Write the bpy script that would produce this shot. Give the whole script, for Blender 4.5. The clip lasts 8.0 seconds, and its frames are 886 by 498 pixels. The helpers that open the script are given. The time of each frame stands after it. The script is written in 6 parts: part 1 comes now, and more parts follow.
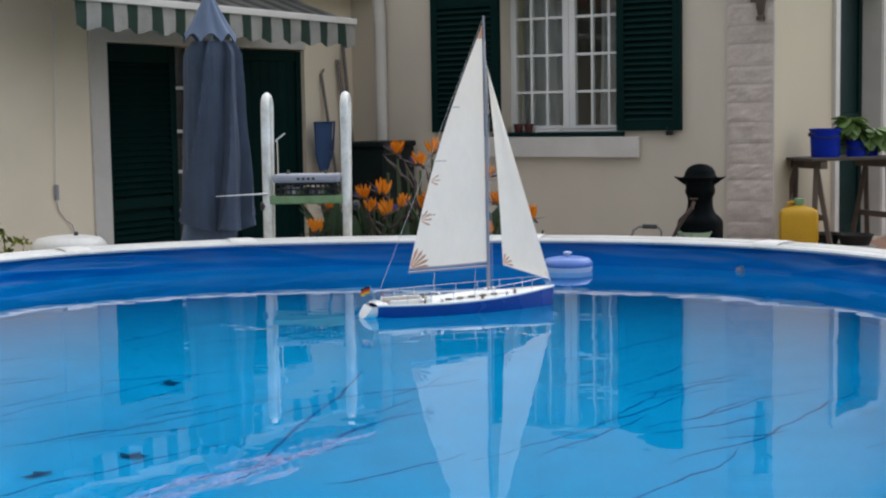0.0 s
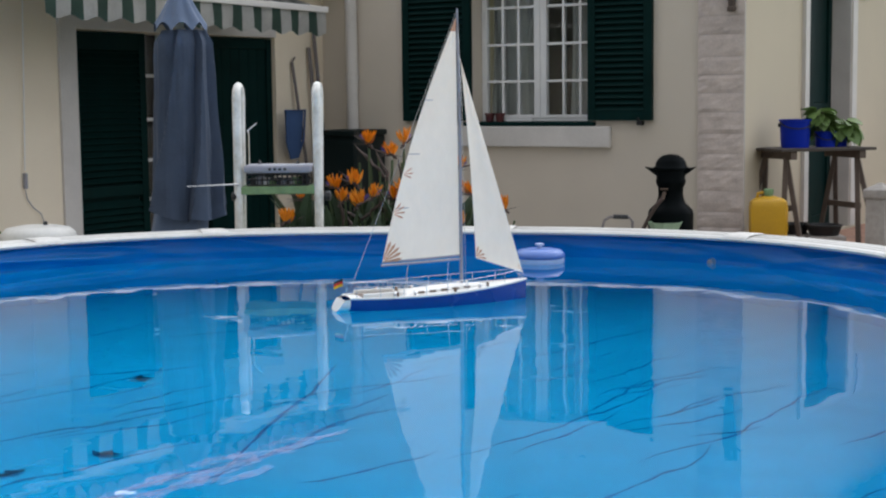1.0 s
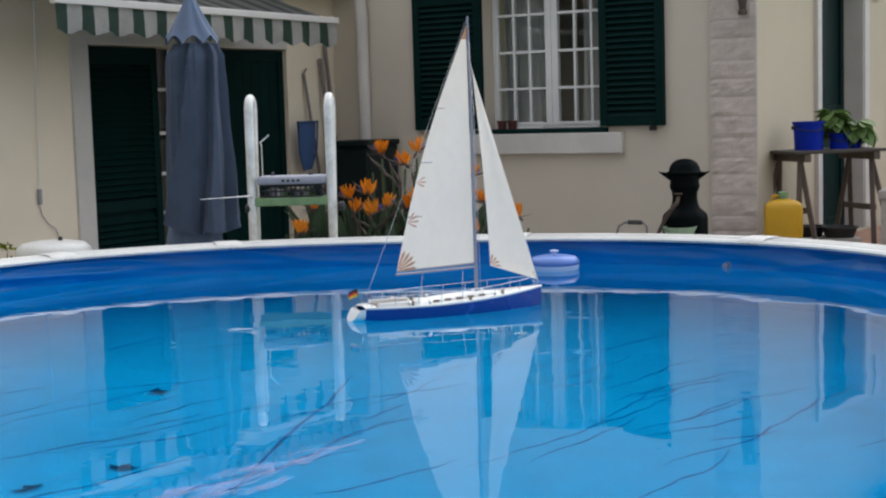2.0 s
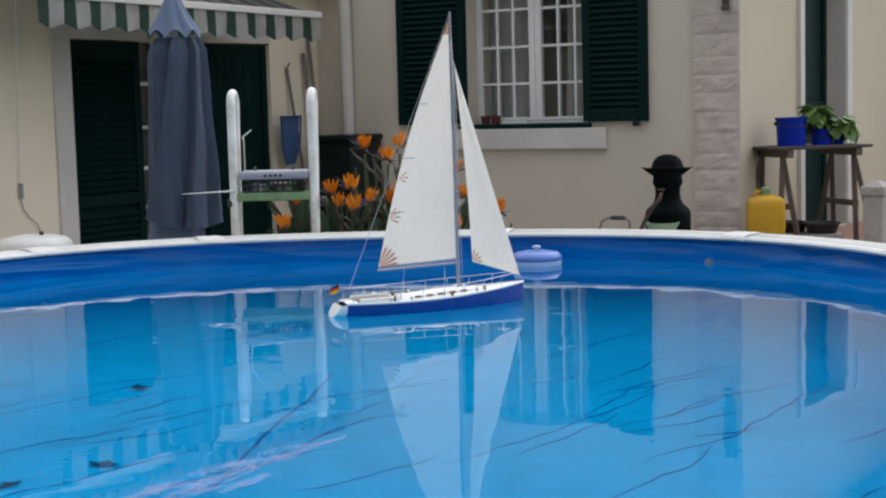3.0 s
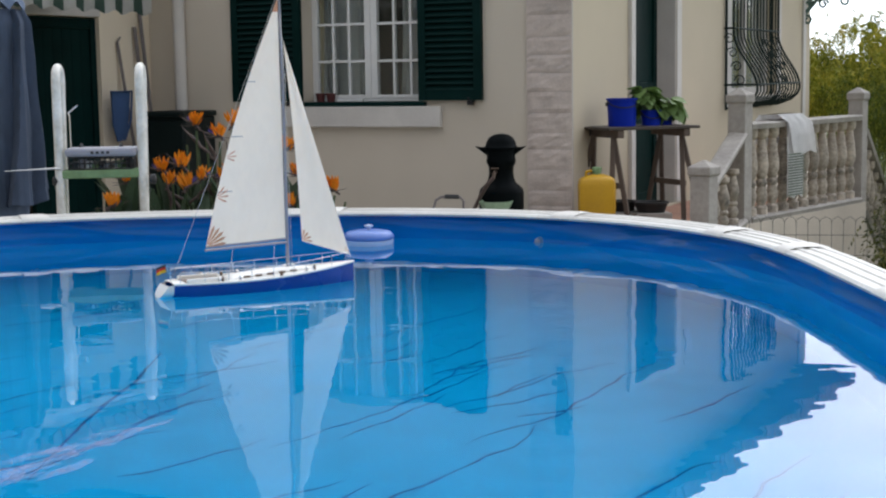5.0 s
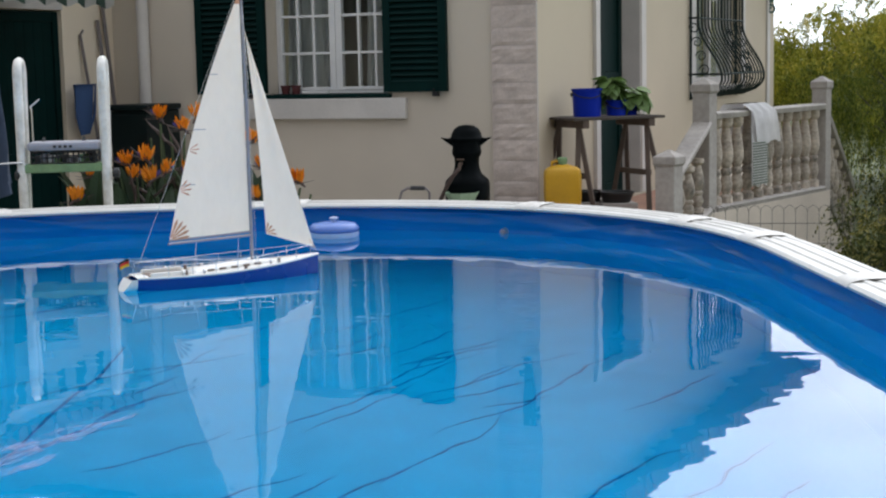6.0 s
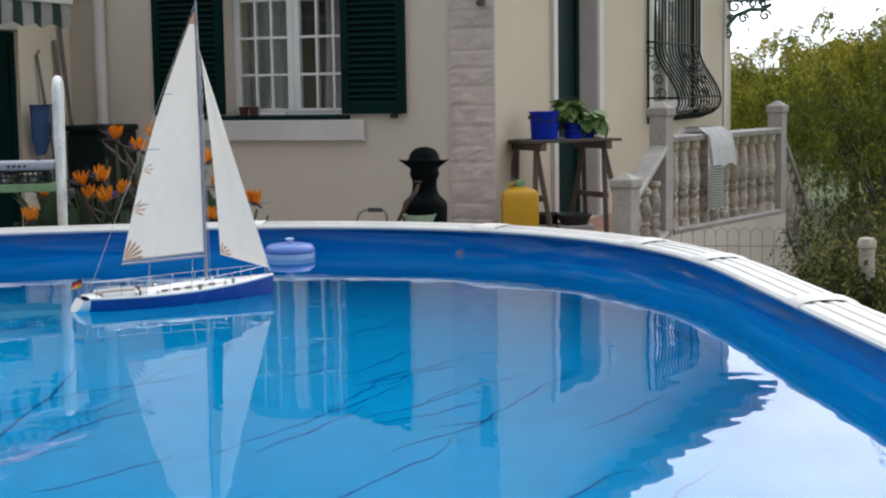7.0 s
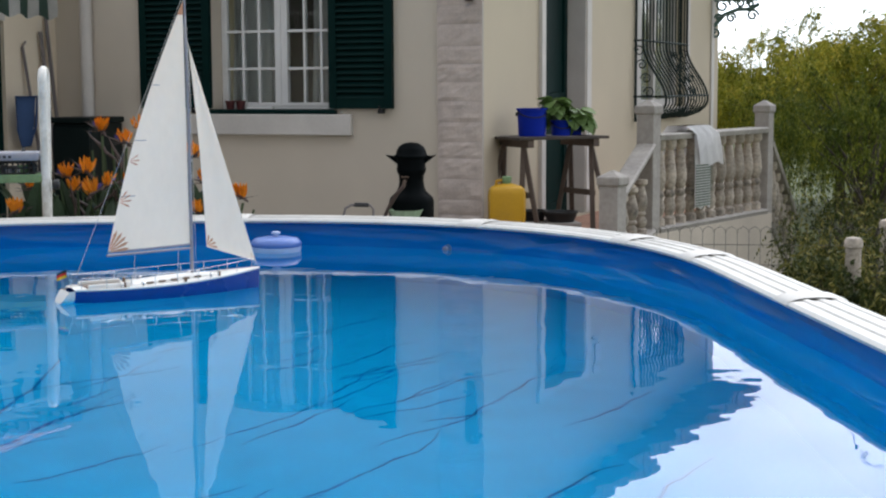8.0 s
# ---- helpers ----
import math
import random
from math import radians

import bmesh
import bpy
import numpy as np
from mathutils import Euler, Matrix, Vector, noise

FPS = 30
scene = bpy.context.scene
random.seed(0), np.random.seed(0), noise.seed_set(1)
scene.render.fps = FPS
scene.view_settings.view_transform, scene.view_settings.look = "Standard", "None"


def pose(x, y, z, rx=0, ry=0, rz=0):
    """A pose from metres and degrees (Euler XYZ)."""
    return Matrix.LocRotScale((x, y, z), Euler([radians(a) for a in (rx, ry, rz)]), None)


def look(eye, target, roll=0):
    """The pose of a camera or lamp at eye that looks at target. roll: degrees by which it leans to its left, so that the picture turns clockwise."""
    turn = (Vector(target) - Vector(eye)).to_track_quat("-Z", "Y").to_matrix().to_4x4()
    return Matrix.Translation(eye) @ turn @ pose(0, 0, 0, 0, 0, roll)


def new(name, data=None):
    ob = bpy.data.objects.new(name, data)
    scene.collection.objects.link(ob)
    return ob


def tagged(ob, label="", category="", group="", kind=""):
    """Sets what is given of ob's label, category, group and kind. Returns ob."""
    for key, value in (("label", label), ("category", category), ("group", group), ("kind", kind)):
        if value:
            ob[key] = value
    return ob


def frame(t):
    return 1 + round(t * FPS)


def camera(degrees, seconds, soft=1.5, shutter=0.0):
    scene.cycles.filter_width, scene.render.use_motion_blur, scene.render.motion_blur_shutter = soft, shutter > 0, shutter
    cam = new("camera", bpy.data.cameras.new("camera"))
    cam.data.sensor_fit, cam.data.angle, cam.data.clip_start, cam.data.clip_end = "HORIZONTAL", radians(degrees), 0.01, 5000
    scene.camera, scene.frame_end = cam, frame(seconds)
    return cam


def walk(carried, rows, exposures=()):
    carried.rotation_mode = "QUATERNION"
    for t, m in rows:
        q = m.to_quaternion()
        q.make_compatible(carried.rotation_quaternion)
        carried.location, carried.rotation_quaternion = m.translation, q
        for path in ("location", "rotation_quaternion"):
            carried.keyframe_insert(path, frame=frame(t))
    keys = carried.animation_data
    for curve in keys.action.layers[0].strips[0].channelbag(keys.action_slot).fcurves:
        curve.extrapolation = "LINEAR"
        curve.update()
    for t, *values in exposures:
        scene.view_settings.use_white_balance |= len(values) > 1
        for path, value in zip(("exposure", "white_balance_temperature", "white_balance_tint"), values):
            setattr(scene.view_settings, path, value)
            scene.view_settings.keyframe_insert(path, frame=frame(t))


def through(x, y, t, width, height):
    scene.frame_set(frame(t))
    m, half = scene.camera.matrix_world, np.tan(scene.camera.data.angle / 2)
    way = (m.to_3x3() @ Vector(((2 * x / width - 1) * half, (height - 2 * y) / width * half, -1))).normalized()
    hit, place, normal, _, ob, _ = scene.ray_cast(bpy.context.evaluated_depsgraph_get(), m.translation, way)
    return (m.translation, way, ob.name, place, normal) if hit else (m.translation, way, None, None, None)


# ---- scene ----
# Camera: seconds, turn to the right, tilt, lean, and place
ROWS = [
    (0.0, -3.323, -5.288, -0.940, -0.0197, -0.0163, 0.7175),
    (0.2, -1.966, -4.834, -1.138, -0.0221, -0.0154, 0.7216),
    (0.5, -1.318, -4.503, -0.808, -0.0258, -0.0140, 0.7277),
    (0.8, -1.876, -5.669, -0.747, -0.0306, -0.0124, 0.7378),
    (1.0, -2.114, -5.873, -0.693, -0.0338, -0.0114, 0.7445),
    (1.2, -2.747, -5.852, -1.061, -0.0336, -0.0099, 0.7438),
    (2.3, -2.609, -5.440, -1.812, -0.0323, -0.0020, 0.7401),
    (2.5, -2.653, -5.644, -1.713, -0.0321, -0.0005, 0.7394),
    (3.0, -2.074, -5.735, -1.570, -0.0243, 0.0024, 0.7441),
    (3.5, -1.169, -5.867, -1.679, -0.0200, 0.0043, 0.7519),
    (3.8, -0.541, -5.565, -1.602, -0.0123, -0.0034, 0.7535),
    (4.0, 0.739, -5.277, -1.261, -0.0071, -0.0086, 0.7546),
    (4.2, 2.754, -5.404, -0.913, 0.0015, -0.0069, 0.7542),
    (4.5, 3.741, -5.764, -0.516, 0.0143, -0.0044, 0.7535),
    (4.7, 4.297, -6.163, -0.654, 0.0139, 0.0041, 0.7527),
    (5.0, 4.183, -6.767, -0.865, 0.0133, 0.0168, 0.7515),
    (5.2, 4.670, -7.064, -1.035, 0.0159, 0.0167, 0.7514),
    (6.3, 5.760, -7.153, -0.964, 0.0303, 0.0158, 0.7511),
    (6.5, 6.251, -7.196, -0.625, 0.0329, 0.0157, 0.7510),
    (7.0, 6.990, -6.257, -0.888, 0.0465, 0.0110, 0.7444),
    (7.2, 7.292, -6.355, -0.758, 0.0438, 0.0145, 0.7445),
    (7.5, 7.575, -6.360, -0.275, 0.0398, 0.0197, 0.7447),
    (8.0, 7.592, -6.360, -0.269, 0.0389, 0.0338, 0.7318),
]


def eye_pose(turn, tilt, lean, x, y, z):
    a, b = radians(turn), radians(tilt)
    way = Vector((math.sin(a) * math.cos(b), math.cos(a) * math.cos(b), math.sin(b)))
    return look((x, y, z), Vector((x, y, z)) + way, lean)


cam = camera(33.65, 8.0, soft=2.2)
walk(cam, [(r[0], eye_pose(*r[1:])) for r in ROWS], exposures=[(0.0, 0.0), (8.0, 0.0)])

# ---- daylight: bright sky with thin cloud, soft sun behind the house ----
SUN_EL, SUN_AZ = radians(42), radians(28)
world = bpy.data.worlds.new("sky")
scene.world = world
world.use_nodes = True
wn, wl = world.node_tree.nodes, world.node_tree.links
wn.clear()
w_out = wn.new("ShaderNodeOutputWorld")
w_bg = wn.new("ShaderNodeBackground")
w_sky = wn.new("ShaderNodeTexSky")
w_sky.sky_type = "NISHITA"
w_sky.sun_disc = False
w_sky.sun_elevation, w_sky.sun_rotation = SUN_EL, SUN_AZ
w_sky.dust_density = 3.0
w_co = wn.new("ShaderNodeTexCoord")
w_map = wn.new("ShaderNodeMapping")
w_map.inputs["Scale"].default_value = (2.2, 2.2, 4.5)
w_noise = wn.new("ShaderNodeTexNoise")
w_noise.inputs["Scale"].default_value = 1.6
w_noise.inputs["Detail"].default_value = 7
w_noise.inputs["Roughness"].default_value = 0.55
w_ramp = wn.new("ShaderNodeValToRGB")
w_ramp.color_ramp.elements[0].position, w_ramp.color_ramp.elements[1].position = 0.36, 0.62
w_ramp.color_ramp.elements[0].color = (0.35, 0.35, 0.35, 1)
w_mix = wn.new("ShaderNodeMix")
w_mix.data_type = "RGBA"
# clouds are brighter towards the sun
w_dot, w_pow, w_amt, w_cloud = wn.new("ShaderNodeVectorMath"), wn.new("ShaderNodeMath"), wn.new("ShaderNodeMath"), wn.new("ShaderNodeVectorMath")
w_dot.operation = "DOT_PRODUCT"
w_dot.inputs[1].default_value = (math.sin(SUN_AZ) * math.cos(SUN_EL), math.cos(SUN_AZ) * math.cos(SUN_EL), math.sin(SUN_EL))
w_pow.operation, w_pow.use_clamp = "MULTIPLY_ADD", True
w_pow.inputs[1].default_value, w_pow.inputs[2].default_value = 0.5, 0.5
w_amt.operation = "POWER"
w_amt.inputs[1].default_value = 3.0
w_cloud.operation = "MULTIPLY_ADD"
w_cloud.inputs[1].default_value = (28.5, 31.5, 36.0)
w_cloud.inputs[2].default_value = (6.75, 6.5, 6.4)
wl.new(w_co.outputs["Generated"], w_dot.inputs[0])
wl.new(w_dot.outputs["Value"], w_pow.inputs[0])
wl.new(w_pow.outputs[0], w_amt.inputs[0])
wl.new(w_amt.outputs[0], w_cloud.inputs[0])
wl.new(w_cloud.outputs["Vector"], w_mix.inputs[7])
wl.new(w_co.outputs["Generated"], w_map.inputs["Vector"])
wl.new(w_map.outputs["Vector"], w_noise.inputs["Vector"])
wl.new(w_noise.outputs["Fac"], w_ramp.inputs["Fac"])
wl.new(w_ramp.outputs["Color"], w_mix.inputs[0])
wl.new(w_sky.outputs["Color"], w_mix.inputs[6])
wl.new(w_mix.outputs[2], w_bg.inputs["Color"])
wl.new(w_bg.outputs["Background"], w_out.inputs["Surface"])
w_bg.inputs["Strength"].default_value = 0.10
sun = new("sun", bpy.data.lights.new("sun", "SUN"))
sun.data.energy, sun.data.angle, sun.data.color = 0.28, radians(12), (1.0, 0.94, 0.85)
# sky rotation turns clockwise from north (+y)
sun_way = Vector((math.sin(SUN_AZ) * math.cos(SUN_EL), math.cos(SUN_AZ) * math.cos(SUN_EL), math.sin(SUN_EL)))
sun.matrix_world = look(sun_way * 40, (0, 0, 0))


# ---- materials ----
def mat(name, color, rough=0.6, metal=0.0, var=0.12, scale=6.0, fine=60.0, bump=0.15, dark=None, spec=0.5, random_hue=0.0, stretch=(1, 1, 1), depth=0.004, sheen=0.0, through=0.0):
    """A surface with colour variation at two scales, slight gloss variation and fine relief."""
    m = bpy.data.materials.new(name)
    m.use_nodes = True
    n, l = m.node_tree.nodes, m.node_tree.links
    bsdf = n["Principled BSDF"]
    co = n.new("ShaderNodeTexCoord")
    mp = n.new("ShaderNodeMapping")
    mp.inputs["Scale"].default_value = stretch
    l.new(co.outputs["Object"], mp.inputs["Vector"])
    big, small = n.new("ShaderNodeTexNoise"), n.new("ShaderNodeTexNoise")
    big.inputs["Scale"].default_value, small.inputs["Scale"].default_value = scale, fine
    big.inputs["Detail"].default_value, small.inputs["Detail"].default_value = 5, 3
    l.new(mp.outputs["Vector"], big.inputs["Vector"])
    l.new(mp.outputs["Vector"], small.inputs["Vector"])
    add = n.new("ShaderNodeMath")
    add.operation = "MULTIPLY_ADD"
    add.inputs[1].default_value, add.inputs[2].default_value = 0.35, 0.0
    l.new(small.outputs["Fac"], add.inputs[0])
    tot = n.new("ShaderNodeMath")
    tot.operation = "MULTIPLY_ADD"
    tot.inputs[1].default_value = 0.65
    l.new(big.outputs["Fac"], tot.inputs[0])
    l.new(add.outputs[0], tot.inputs[2])
    ramp = n.new("ShaderNodeValToRGB")
    lo = dark if dark else tuple(c * (1 - var) for c in color)
    hi = tuple(min(1, c * (1 + var * 0.7)) for c in color)
    ramp.color_ramp.elements[0].position, ramp.color_ramp.elements[1].position = 0.32, 0.68
    ramp.color_ramp.elements[0].color, ramp.color_ramp.elements[1].color = (*lo, 1), (*hi, 1)
    l.new(tot.outputs[0], ramp.inputs["Fac"])
    last = ramp.outputs["Color"]
    if random_hue:
        info = n.new("ShaderNodeObjectInfo")
        hsv = n.new("ShaderNodeHueSaturation")
        rng = n.new("ShaderNodeMapRange")
        rng.inputs["To Min"].default_value, rng.inputs["To Max"].default_value = 1 - random_hue, 1 + random_hue
        l.new(info.outputs["Random"], rng.inputs["Value"])
        l.new(rng.outputs["Result"], hsv.inputs["Value"])
        l.new(last, hsv.inputs["Color"])
        last = hsv.outputs["Color"]
    l.new(last, bsdf.inputs["Base Color"])
    rr = n.new("ShaderNodeMapRange")
    rr.inputs["To Min"].default_value, rr.inputs["To Max"].default_value = max(0.02, rough - 0.08), min(1, rough + 0.08)
    l.new(big.outputs["Fac"], rr.inputs["Value"])
    l.new(rr.outputs["Result"], bsdf.inputs["Roughness"])
    bsdf.inputs["Metallic"].default_value = metal
    bsdf.inputs["Specular IOR Level"].default_value = spec
    if sheen:
        bsdf.inputs["Sheen Weight"].default_value = sheen
    if bump:
        bp = n.new("ShaderNodeBump")
        bp.inputs["Strength"].default_value, bp.inputs["Distance"].default_value = bump, depth
        l.new(tot.outputs[0], bp.inputs["Height"])
        l.new(bp.outputs["Normal"], bsdf.inputs["Normal"])
    if through:
        tr, mx = n.new("ShaderNodeBsdfTranslucent"), n.new("ShaderNodeMixShader")
        l.new(last, tr.inputs["Color"])
        mx.inputs[0].default_value = through
        l.new(bsdf.outputs[0], mx.inputs[1])
        l.new(tr.outputs[0], mx.inputs[2])
        l.new(mx.outputs[0], n["Material Output"].inputs["Surface"])
    return m


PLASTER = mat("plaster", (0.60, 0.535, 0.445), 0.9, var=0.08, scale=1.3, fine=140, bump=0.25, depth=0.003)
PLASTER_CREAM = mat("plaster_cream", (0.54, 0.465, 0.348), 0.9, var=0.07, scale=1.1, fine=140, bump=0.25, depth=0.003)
# Warm wing plaster, its colour raised to make up for light it lacks.
PLASTER_WARM_LIT = mat("plaster_warm_lit", (0.82, 0.72, 0.565), 0.9, var=0.1, scale=1.2, fine=140, bump=0.25, depth=0.003)
TRIM_STONE = mat("trim_stone", (0.60, 0.57, 0.535), 0.8, var=0.1, scale=4, fine=90)
STONE = mat("rough_stone", (0.52, 0.445, 0.40), 0.95, var=0.20, scale=9, fine=60, bump=0.3, depth=0.008, random_hue=0.06)
GROUT = mat("grout", (0.44, 0.40, 0.365), 0.95)
SHUTTER = mat("green_paint", (0.0028, 0.0185, 0.0172), 0.5, var=0.25, scale=5, fine=70, bump=0.08, spec=0.06)
WHITE_PAINT = mat("white_paint", (0.78, 0.78, 0.77), 0.4, var=0.05, scale=8, bump=0.05)
CONCRETE = mat("concrete", (0.38, 0.35, 0.32), 0.9, var=0.3, scale=4, fine=30, bump=0.4, depth=0.006)
BALUSTER = mat("weathered_baluster", (0.50, 0.43, 0.355), 0.9, var=0.5, scale=6, fine=45, bump=0.4, dark=(0.12, 0.11, 0.095), random_hue=0.12, depth=0.006)
BOUNCE_SLAB = mat("bounce_slab", (0.60, 0.55, 0.49), 0.9, var=0.2, scale=2, fine=40, bump=0.3, random_hue=0.06)
GRASS = mat("grass_ground", (0.10, 0.12, 0.045), 0.95, var=0.4, scale=2.5, fine=40, bump=0.5, depth=0.03)
TILE_FLOOR = mat("terracotta", (0.33, 0.17, 0.11), 0.8, var=0.2, scale=5, random_hue=0.12)
PVC = mat("white_rim_plastic", (0.61, 0.595, 0.555), 0.45, var=0.14, scale=5, fine=50, bump=0.08)
PVC_COVER = mat("rim_cover_plastic", (0.58, 0.56, 0.52), 0.5, var=0.16, scale=9, fine=60, bump=0.1)
# One vinyl, two colours: shade put in above water, light put in below.
LINER_SHADED = mat("blue_liner_shaded", (0.0005, 0.175, 0.52), 0.24, var=0.22, scale=0.9, fine=2.6, bump=0.25, depth=0.04, spec=0.28, stretch=(1, 1, 2.2))
LINER_LIT = mat("blue_liner_lit", (0.003, 0.362, 0.67), 0.8, var=0.14, scale=0.9, fine=7, bump=0.2, depth=0.01, spec=0.0)
# Folds get a darker blue than the floor round them.
FOLD = mat("dark_fold", (0.0, 0.18, 0.44), 0.9, var=0.4, spec=0.0)
STEEL = mat("pool_steel", (0.25, 0.32, 0.42), 0.5, var=0.1)
GLASS = bpy.data.materials.new("window_glass")
GLASS.use_nodes = True
gb = GLASS.node_tree.nodes["Principled BSDF"]
gb.inputs["Base Color"].default_value = (0.9, 0.95, 0.95, 1)
gb.inputs["Transmission Weight"].default_value, gb.inputs["Roughness"].default_value, gb.inputs["IOR"].default_value = 1.0, 0.02, 1.45
WATER = bpy.data.materials.new("water")
WATER.use_nodes = True
wt, wk = WATER.node_tree.nodes, WATER.node_tree.links
wb = wt["Principled BSDF"]
wb.inputs["Base Color"].default_value = (0.72, 0.96, 1.0, 1)
wb.inputs["Transmission Weight"].default_value, wb.inputs["Roughness"].default_value, wb.inputs["IOR"].default_value = 1.0, 0.0, 1.30
w_tc, w_n1, w_bump = wt.new("ShaderNodeTexCoord"), wt.new("ShaderNodeTexNoise"), wt.new("ShaderNodeBump")
w_n1.inputs["Scale"].default_value, w_n1.inputs["Detail"].default_value = 3.0, 2.5
w_bump.inputs["Strength"].default_value, w_bump.inputs["Distance"].default_value = 0.14, 0.012
wk.new(w_tc.outputs["Object"], w_n1.inputs["Vector"])
wk.new(w_n1.outputs["Fac"], w_bump.inputs["Height"])
wk.new(w_bump.outputs["Normal"], wb.inputs["Normal"])


# ---- building helpers ----
def part(name, bm, material, parent=None, label="", m=None, smooth=False):
    """Link a bmesh as one mesh object, under a thing or a part; m is its pose in its parent."""
    me = bpy.data.meshes.new(name)
    bm.normal_update()
    bm.to_mesh(me)
    bm.free()
    if smooth:
        for p in me.polygons:
            p.use_smooth = True
        me.set_sharp_from_angle(angle=radians(40))
    me.materials.append(material)
    ob = new(name, me)
    if parent:
        ob.parent = parent
    if m is not None:
        ob.matrix_basis = m
    if label:
        ob["label"] = label
    return ob


def twin(ob, m):
    """Another part on the same mesh, beside the first."""
    o = ob.copy()
    scene.collection.objects.link(o)
    o.matrix_basis = m
    return o


def thing(name, m, label, category, group="", kind=""):
    ob = new(name)
    ob.empty_display_size = 0.1
    ob.matrix_basis = m
    return tagged(ob, label, category, group, kind)


def box(bm, x0, x1, y0, y1, z0, z1, bevel=0.0, m=None):
    g = bmesh.ops.create_cube(bm, size=1.0)["verts"]
    for v in g:
        v.co = Vector((x0 + (v.co.x + 0.5) * (x1 - x0), y0 + (v.co.y + 0.5) * (y1 - y0), z0 + (v.co.z + 0.5) * (z1 - z0)))
    if bevel:
        es = list({e for v in g for e in v.link_edges})
        r = bmesh.ops.bevel(bm, geom=es, offset=bevel, segments=2, affect="EDGES", profile=0.5)
        g = list({v for f in r["faces"] for v in f.verts} | {v for v in g if v.is_valid})
    if m is not None:
        bmesh.ops.transform(bm, matrix=m, verts=g)
    return bm


def boxes(*args, bevel=0.0):
    bm = bmesh.new()
    for a in args:
        box(bm, *a, bevel=bevel)
    return bm


def tube(bm, pts, r, seg=10, closed=False, cap=True):
    """A round bar along pts; r is one radius or one for each point."""
    pts = [Vector(p) for p in pts]
    n = len(pts)
    rs = r if isinstance(r, (list, tuple)) else [r] * n
    rings, up = [], None
    for i, p in enumerate(pts):
        a = pts[i - 1] if (i or closed) else p
        b = pts[(i + 1) % n] if (i < n - 1 or closed) else p
        d = (b - a).normalized()
        if up is None:
            up = Vector((0, 0, 1)) if abs(d.z) < 0.9 else Vector((1, 0, 0))
        side = d.cross(up).normalized()
        up = side.cross(d).normalized()
        rings.append([bm.verts.new(p + rs[i] * (math.cos(k * 2 * math.pi / seg) * side + math.sin(k * 2 * math.pi / seg) * up)) for k in range(seg)])
    for i in range(n if closed else n - 1):
        a, b = rings[i], rings[(i + 1) % n]
        for k in range(seg):
            bm.faces.new((a[k], a[(k + 1) % seg], b[(k + 1) % seg], b[k]))
    if cap and not closed:
        bm.faces.new(rings[0][::-1])
        bm.faces.new(rings[-1])
    return bm


def lathe(bm, profile, seg=20, square=0.0, at=(0, 0, 0)):
    """Turn a profile of (radius, height) about z; square pushes the section towards a square."""
    rings = []
    for r, z in profile:
        ring = []
        for k in range(seg):
            a = (k + 0.5) * 2 * math.pi / seg
            c, s = math.cos(a), math.sin(a)
            q = 1 + square * (1 / max(abs(c), abs(s)) - 1)
            ring.append(bm.verts.new((at[0] + r * q * c, at[1] + r * q * s, at[2] + z)))
        rings.append(ring)
    for a, b in zip(rings, rings[1:]):
        for k in range(seg):
            bm.faces.new((a[k], a[(k + 1) % seg], b[(k + 1) % seg], b[k]))
    bm.faces.new(rings[0][::-1])
    bm.faces.new(rings[-1])
    return bm


def sheet(bm, fn, nu, nv, close_u=False):
    """A grid of faces over fn(u, v), u and v from 0 to 1."""
    g = [[bm.verts.new(fn(i / nu, j / nv)) for i in range(nu if close_u else nu + 1)] for j in range(nv + 1)]
    w = len(g[0])
    for j in range(nv):
        for i in range(nu):
            bm.faces.new((g[j][i], g[j][(i + 1) % w], g[j + 1][(i + 1) % w], g[j + 1][i]))
    return bm


def thicken(bm, d):
    bmesh.ops.solidify(bm, geom=bm.faces[:], thickness=d)
    return bm


def wall_boxes(a0, a1, z0, z1, depth, holes):
    """Boxes of a wall along x from a0 to a1, its face at y = 0, with holes (x0, x1, z0, z1) through it."""
    bm = bmesh.new()
    xs = sorted({a0, a1, *[h[0] for h in holes], *[h[1] for h in holes]})
    for x0, x1 in zip(xs, xs[1:]):
        cut = sorted((h[2], h[3]) for h in holes if h[0] <= x0 and h[1] >= x1)
        z = z0
        for c0, c1 in cut:
            if c0 > z:
                box(bm, x0, x1, 0, depth, z, c0)
            z = c1
        if z < z1:
            box(bm, x0, x1, 0, depth, z, z1)
    bmesh.ops.remove_doubles(bm, verts=bm.verts[:], dist=0.0005)
    return bm


def at(m, *p):
    return m @ Vector(p)


# ---- plan: water lies at z = 0 ----
GROUND, TERRACE, EAVE, ROOF_Z = -1.02, -0.36, 1.74, 2.74
HOUSE = pose(1.645, 10.15, 0, 0, 0, -30)      # x along the window wall, y into the house
SIDE = HOUSE @ pose(0, 0, 0, 0, 0, 90)        # x along the terrace wall, face towards the terrace
WING = HOUSE @ pose(-3.55, 0, 0, 0, 0, 90)     # x along the wing's wall, towards the corner

# ---- ground ----
bm = bmesh.new()
sheet(bm, lambda u, v: Vector(((u - 0.5) ** 3 * 3200, (v - 0.5) ** 3 * 3200, GROUND)), 40, 40)
tagged(part("ground", bm, GRASS), "trodden grass and soil round the pool", "ground", kind="structure")

